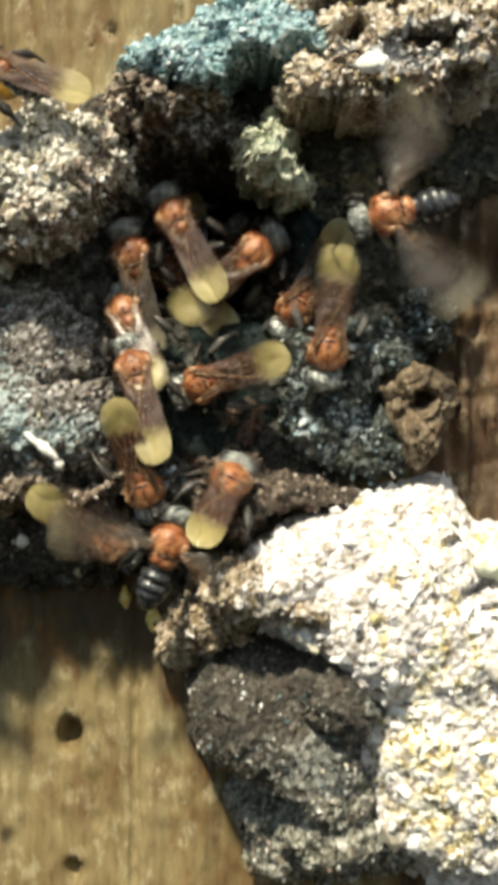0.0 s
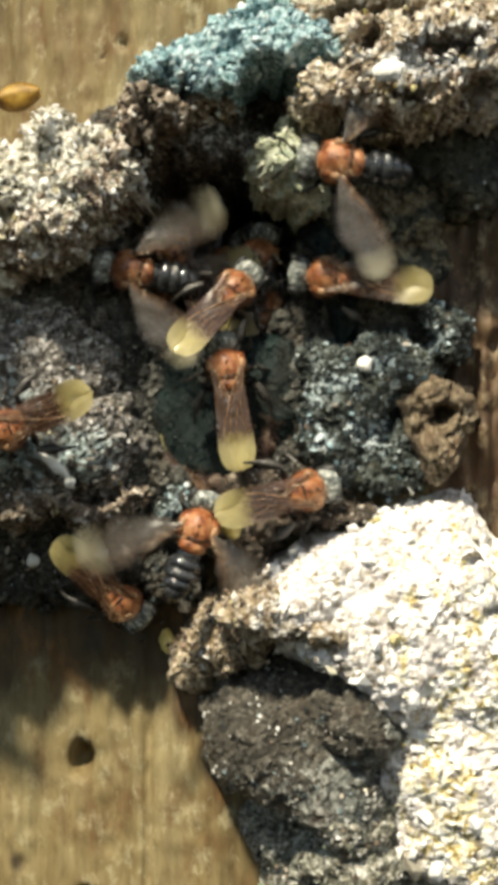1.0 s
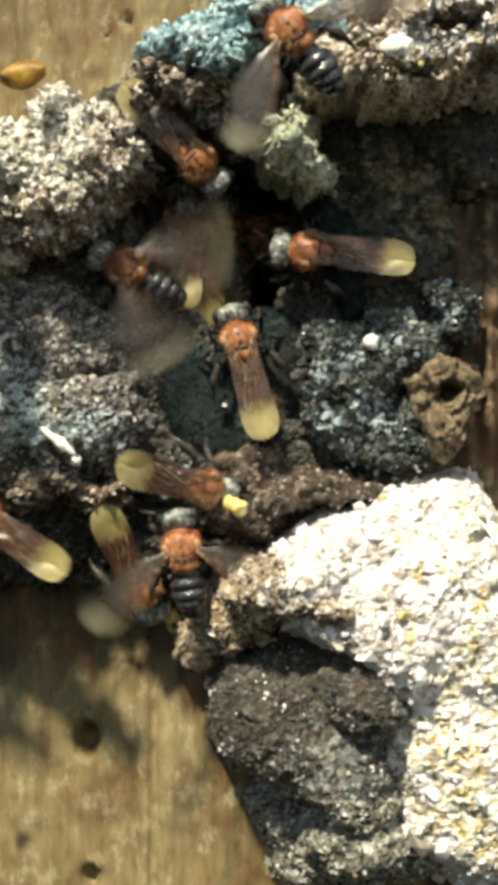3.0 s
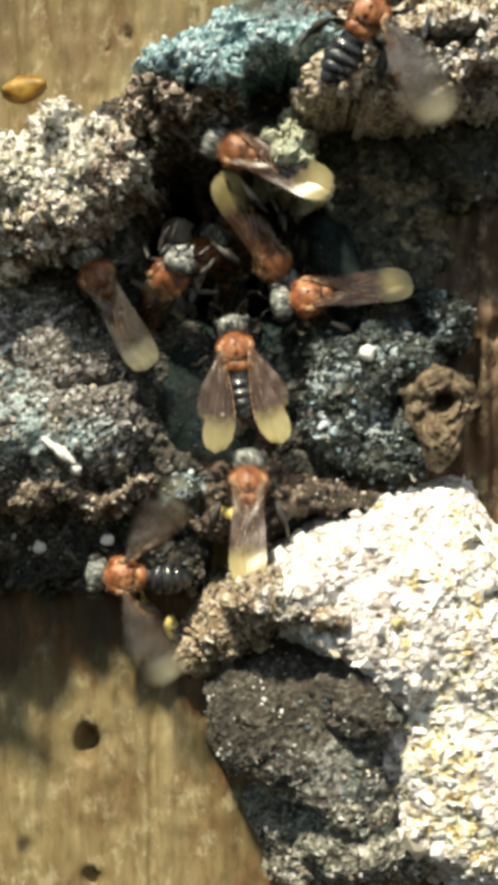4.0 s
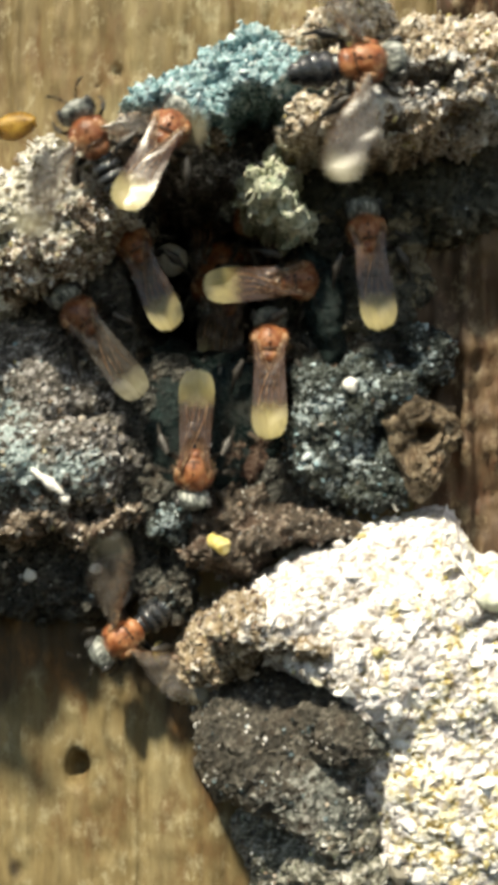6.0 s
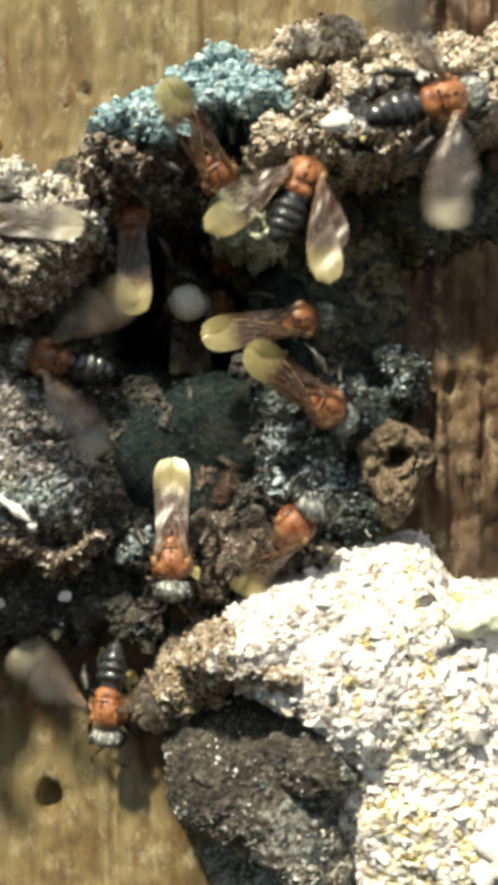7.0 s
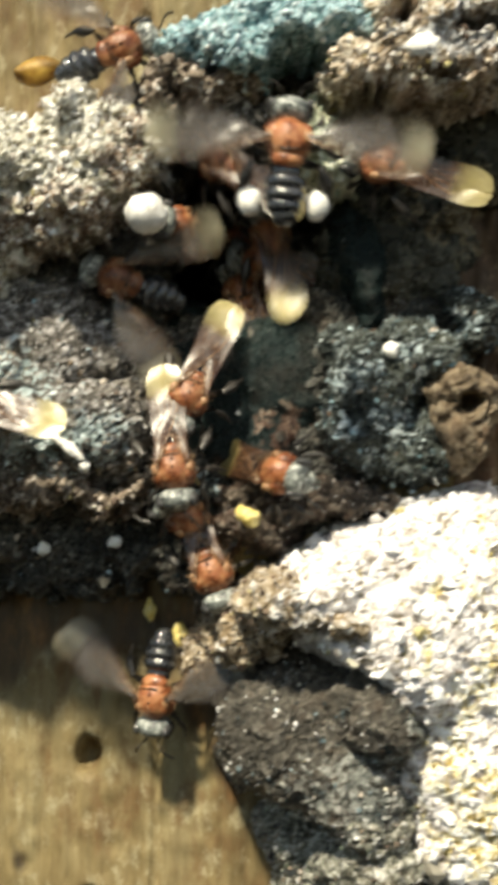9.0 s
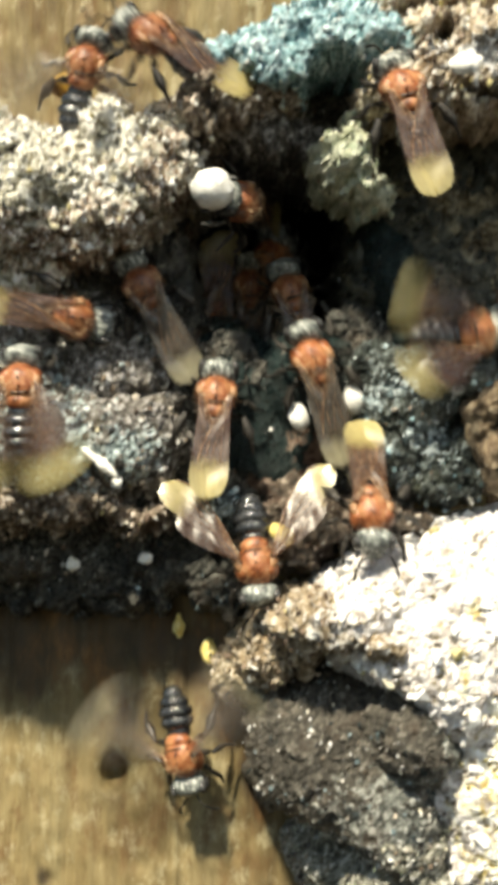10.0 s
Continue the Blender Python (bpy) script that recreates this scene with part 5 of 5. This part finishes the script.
    walk(BEES["hoverer"], [(0, at(8.72, -1.37, 11.75, -167, 0)), (0.5, at(6.82, -1.30, 14.96, -189, 0)), (1, at(4.74, -1.15, 15.44, -186, 0)),
        (1.5, at(4.08, -6.19, 17.62, -216, 2)), (2, at(3.38, -6.34, 17.69, -215, 16)), (2.5, at(0.92, -3.56, 19.63, -210, 0)),
        (2.7, at(0.59, -5.48, 19.97, -213, 0)), (4, at(5.76, -6.30, 21.93, -301, 0)), (4.2, at(5.31, -6.30, 23.04, -302, 0)),
        (4.5, at(6.35, -6.30, 24.13, -306, 0)), (4.6, at(7.12, -6.30, 23.55, -318, 0)), (4.8, at(5.77, -6.30, 21.50, -320, 6)),
        (5, at(5.24, -6.30, 21.48, -342, 6)), (5.2, at(4.57, -6.30, 19.60, -346, 6)), (5.4, at(4.74, -6.30, 20.86, -350, 6)),
        (5.7, at(4.83, -6.30, 21.36, -350, 6)), (6.8, at(13.35, -9.42, 22.29, -349, 21)), (7, at(11.99, -10.73, 19.15, -344, 19)),
        (7.5, at(11.52, -11.07, 18.31, -362, 13)), (8, at(13.50, -11.73, 19.69, -362, 14)), (8.5, at(13.96, -11.65, 19.59, -357, 15)),
        (9.2, at(16.35, -13.27, 21.24, -349, 16)), (10, at(16.35, -13.27, 21.24, -349, 16))])
    walk(BEES["tumbler"], [(0, at(-4.44, 1.11, -8.33, 69, 0)), (0.5, at(-0.94, 0.10, -5.63, 48, 0)), (1, at(-3.63, 0.35, -6.54, 70, 11)),
        (1.5, at(-3.90, 0.73, -7.70, 66, 14)), (2, at(-3.33, 0.54, -7.30, 70, 11)), (2.5, at(-3.73, 0.75, -8.14, 70, 10)),
        (3.2, at(-5.72, 2.24, -9.14, 118, 0)), (4, at(-8.77, 5.22, -10.42, 176, 0)), (4.5, at(-8.74, 5.49, -10.96, 189, 0)),
        (5, at(-8.71, 5.48, -10.97, 185, 0)), (5.5, at(-8.78, 5.98, -11.48, 190, 0)), (6.2, at(-7.87, 6.70, -13.40, 228, 0)),
        (7, at(-6.78, 6.90, -15.73, 266, 0, 18)), (7.5, at(-7.62, 6.90, -17.50, 262, 0, 18)), (8, at(-7.02, 6.90, -17.33, 250, 0, 18)),
        (8.5, at(-7.68, 6.90, -18.76, 252, 0, 18)), (9, at(-6.79, 6.90, -18.03, 266, 0, 18)), (9.5, at(-6.59, 6.90, -19.76, 266, 0, 18)),
        (10, at(-6.85, 6.90, -20.41, 284, 0, 18))])
    walk(BEES["shover"], [(0, at(-9.07, 5.57, -8.28, -35, 23)), (0.5, at(-7.60, 5.11, -9.03, -16, 27)), (1, at(-9.24, 6.66, -10.78, -48, 29)),
        (1.5, at(-7.87, 7.07, -11.99, -17, 26)), (2, at(-9.51, 5.69, -9.34, -58, 28)), (2.25, at(-11.17, 6.54, -9.53, -125, 28)),
        (2.5, at(-14.17, 7.35, -9.25, -202, 9)), (2.7, at(-15.06, 6.66, -8.38, -212, 6)), (3.3, at(-21.61, 2.01, -5.78, -211, 22)),
        (4.2, at(-39.53, 7.68, 0.03, -208, 8)), (10, at(-39.53, 7.68, 0.03, -208, 8))])
    walk(BEES["sitter"], [(0, at(-1.30, 0.90, -5.50, 62, 52)), (0.5, at(2.86, 0.90, -4.46, 10, 32)), (1, at(2.14, 1.13, -4.11, 13, 32)),
        (1.5, at(0.35, 1.21, -4.77, 19, 32)), (2, at(0.13, 1.37, -6.17, 90, 32)), (2.5, at(-2.17, 3.48, -3.96, 107, 25)),
        (2.7, at(-2.48, 4.49, -2.66, 110, 26)), (3.6, at(-2.50, 15.20, 9.52, 90, 0)), (5.9, at(-1.51, 15.20, 11.45, 90, 0)),
        (6.5, at(2.01, 1.95, -0.44, 65, 30)), (7, at(5.32, 0.60, -2.81, 52, -32)), (7.5, at(2.88, 0.40, -5.88, 36, -44)),
        (8, at(2.33, 0.20, -4.43, 40, -46)), (8.5, at(0.85, 0.60, -4.89, 5, -56)), (9, at(1.33, 1.20, -3.98, -16, -56)),
        (9.5, at(1.50, 1.40, -5.63, -50, -50)), (10, at(3.28, -1.40, -5.59, -86, -36))])
    walk(BEES["trekker"], [(0, at(-15.83, 0.20, 20.11, 166, 0, 22)), (0.5, at(-17.34, 0.20, 19.13, 205, 0, 22)), (0.9, at(-19.56, -1.53, 16.55, 117, 23)),
        (1.3, at(-19.34, -1.98, 13.53, 58, 30)), (1.8, at(-16.47, -1.58, 13.64, 4, 25)), (2.3, at(-9.17, -0.64, 14.48, 8, 22, -22)),
        (2.5, at(-6.16, -0.66, 17.46, -12, 20, -22)), (2.7, at(-5.21, 1.92, 16.66, -30, 20)), (3.8, at(-0.80, 4.72, 12.00, -54, 19)),
        (4, at(0.31, 4.67, 10.37, -56, 24)), (4.5, at(0.44, 4.72, 7.57, -81, 17)), (5, at(-3.86, 4.49, 1.77, -155, 26)),
        (5.5, at(-3.73, 4.52, 0.21, -105, 23)), (7, at(-2.64, 1.68, -5.95, -89, -14)), (7.5, at(-2.55, 1.56, -6.24, -85, -16)),
        (8, at(-2.75, 1.55, -6.08, -64, -14)), (8.5, at(-2.92, 1.90, -8.40, -67, -10)), (9, at(-3.69, 3.26, -10.07, -69, -14)),
        (9.5, at(-2.12, 1.42, -9.08, -55, -14)), (9.8, at(-2.81, 1.60, -8.72, -72, -16)), (10, at(-3.09, 1.78, -8.43, -82, -16))])
    walk(BEES["roofer"], [(0, at(0.77, 15.20, 12.32, 136, 0)), (3, at(-0.55, 15.20, 12.03, 135, 0)), (3.8, at(0.37, 0.15, 14.16, 119, 14)),
        (4, at(-0.90, 1.68, 15.93, 154, 19)), (4.5, at(-4.93, -0.83, 18.26, 141, 12)), (5, at(-2.35, 2.88, 15.78, 141, 12)),
        (5.3, at(-1.12, 1.98, 15.61, 154, 20)), (5.5, at(-0.37, 0.55, 15.42, 161, 16)), (6.4, at(0.58, 15.20, 15.29, 135, 0)),
        (8.7, at(-1.34, 15.20, 13.60, 136, 0)), (9.1, at(-4.53, 1.72, 15.61, 150, 24)), (9.3, at(-6.07, 1.05, 16.10, 168, 7)),
        (9.5, at(-5.90, -0.41, 17.15, 154, 22)), (9.7, at(-7.32, -0.71, 19.64, 150, 0)), (9.8, at(-8.14, 0.16, 19.65, 151, 0)),
        (10, at(-10.43, 0.80, 22.04, 152, 0, 24))])
    walk(BEES["visitor"], [(0, at(-24.98, -0.30, 27.93, 109, 0)), (4.6, at(-25.43, -0.30, 30.05, 108, 0)), (5.2, at(-13.75, 3.70, 24.61, 119, 0)),
        (5.4, at(-10.02, 4.74, 20.78, 115, 0)), (5.5, at(-11.28, 5.70, 21.98, 116, 0)), (5.7, at(-8.88, 0.63, 20.43, 113, 0)),
        (6.3, at(-10.79, 0.17, 18.90, 138, 0)), (6.8, at(-12.36, -3.90, 16.78, 181, 0, 20)), (7, at(-13.79, -4.40, 13.72, 178, 0, 20)),
        (7.4, at(-15.44, -5.42, 14.89, 95, 0)), (7.7, at(-15.73, -4.43, 16.92, 52, 0)), (8, at(-14.48, 3.70, 21.03, 18, 0)),
        (8.5, at(-11.17, 3.70, 21.62, 21, 0)), (9, at(-9.99, 3.70, 21.90, 23, 0)), (9.5, at(-11.61, 3.70, 21.29, 19, 0)),
        (9.8, at(-13.26, 3.70, 21.10, 57, 0)), (10, at(-14.33, 3.70, 21.53, 78, 0))])
    walk(BEES["crosser"], [(0, at(24.00, -1.00, 10.00, 165, 0)), (6.9, at(22.00, -1.00, 9.60, 140, 0)), (7.2, at(16.50, -0.50, 9.00, 70, 10)),
        (7.5, at(11.20, 2.26, 8.38, 37, 29)), (7.7, at(11.09, 1.54, 11.47, 97, 28)), (7.85, at(9.56, 2.46, 10.37, 133, 27)),
        (8, at(7.55, 2.63, 9.85, 163, 12, 45)), (8.2, at(6.54, 2.56, 12.23, 141, 25)), (8.5, at(0.35, -0.51, 15.12, 135, 15)),
        (8.8, at(0.12, 0.70, 14.07, 156, 29)), (9, at(-0.42, 8.00, 10.74, 104, 27)), (9.2, at(1.82, 3.99, 6.50, 46, 32)),
        (9.5, at(8.04, 2.74, 7.88, 54, 21)), (9.8, at(8.45, 2.50, 7.96, 15, 6)), (10, at(8.50, 1.30, 5.77, 8, 30))])
    walk(BEES["bringer"], [(0, at(5.24, -4.65, 36.15, 90, 0)), (8.5, at(4.47, -4.48, 37.38, 91, 0)), (8.7, at(1.85, -6.86, 24.60, 91, 0)),
        (8.8, at(0.58, -8.51, 20.62, 91, 7)), (8.9, at(0.64, -6.60, 16.19, 91, 0)), (9, at(0.01, -7.60, 13.31, 87, 9)),
        (9.1, at(-2.70, -1.53, 15.43, 87, 0)), (9.2, at(-4.36, 2.71, 3.70, 118, 0)), (9.5, at(2.12, 0.24, -4.46, 203, 10)),
        (9.7, at(1.07, 3.49, -0.67, 123, 0)), (9.8, at(0.85, 3.24, 0.80, 97, 0)), (10, at(-0.08, 3.15, 4.11, 109, 0))])
    walk(BEES["hauler"], [(0, at(-2.09, 15.20, 11.07, -180, 0)), (6.2, at(-1.82, 15.20, 13.68, -180, 0)), (7, at(-1.76, 10.50, 11.15, -180, -68)),
        (7.5, at(-2.02, 9.26, 11.39, -179, -68)), (8, at(-1.78, 9.26, 11.40, -179, -68)), (8.5, at(-3.91, 5.00, 10.75, -179, -68)),
        (9, at(-7.83, 4.26, 11.51, -183, -68)), (9.5, at(-8.03, 3.76, 11.24, -180, -68)), (10, at(-6.11, 3.76, 13.84, -181, -68))])
    walk(BEES["diver"], [(0, at(-3.31, 15.20, 9.42, -84, 0)), (7.3, at(-2.96, 15.20, 11.85, -84, 0)), (7.8, at(-4.13, 4.14, 8.98, -84, 16)),
        (8, at(-4.50, 4.77, 6.40, -85, 27, 55)), (8.2, at(-4.17, 4.75, 6.33, -76, 26, 30)), (8.5, at(-4.59, 3.83, 0.02, -80, -15)),
        (9, at(-6.08, 1.88, -3.94, -82, -15)), (9.3, at(-5.81, 2.78, -2.03, -69, -15)), (9.8, at(-5.90, 15.20, 7.00, -83, 0)),
        (10, at(-5.90, 15.20, 7.00, -83, 0))])
    walk(BEES["newcomer"], [(0, at(-29.61, 7.68, 11.52, -28, 9)), (9, at(-25.50, 1.95, 9.72, -30, 16)), (9.5, at(-18.00, 1.32, 5.14, -37, 25)),
        (9.8, at(-16.60, 2.58, 6.00, -20, 24)), (10, at(-15.24, 3.51, 6.35, -6, 26))])
    walk(BEES["passer"], [(0, at(-25.54, 2.88, -3.64, 159, 18)), (7.4, at(-24.42, 0.97, -1.65, 158, 20)), (8, at(-17.05, 0.05, -0.47, 157, 16, 22)),
        (8.5, at(-17.33, 0.00, -0.28, 158, 20, 22)), (9, at(-17.58, 0.09, -0.75, 169, 21, 22)), (9.5, at(-18.59, 0.18, -0.70, 182, 14, 22)),
        (9.8, at(-17.17, 0.31, -0.01, 143, 31)), (10, at(-17.03, 0.44, 1.59, 93, 14))])
    beat(BEES["fanner"], [(0.4, 3.0, 55, 30), (6.5, 9.25, 55, 30)])
    beat(BEES["hoverer"], [(0, 4.05, 72, 20), (4.1, 4.54, 34, 10), (4.58, 10, 72, 20)])
    beat(BEES["tumbler"], [(0, 0.6, 88, 14), (0.6, 10, 70, 30)])
    beat(BEES["visitor"], [(0, 6.4, 70, 30), (7.3, 10, 70, 30)])
    beat(BEES["bringer"], [(0, 8.85, 80, 30), (8.86, 9.1, 100, 24), (9.11, 9.25, 80, 30)])
    beat(BEES["rover"], [(6.9, 7.75, 26, 0)])
    beat(BEES["waiter"], [(3.8, 4.2, 10, 0)])
    beat(BEES["trekker"], [(9.9, 10, 38, 0)])
    beat(BEES["crosser"], [(9.7, 10, 26, 16)])
    beat(BEES["passer"], [(9.7, 10, 30, 20)])


motions()
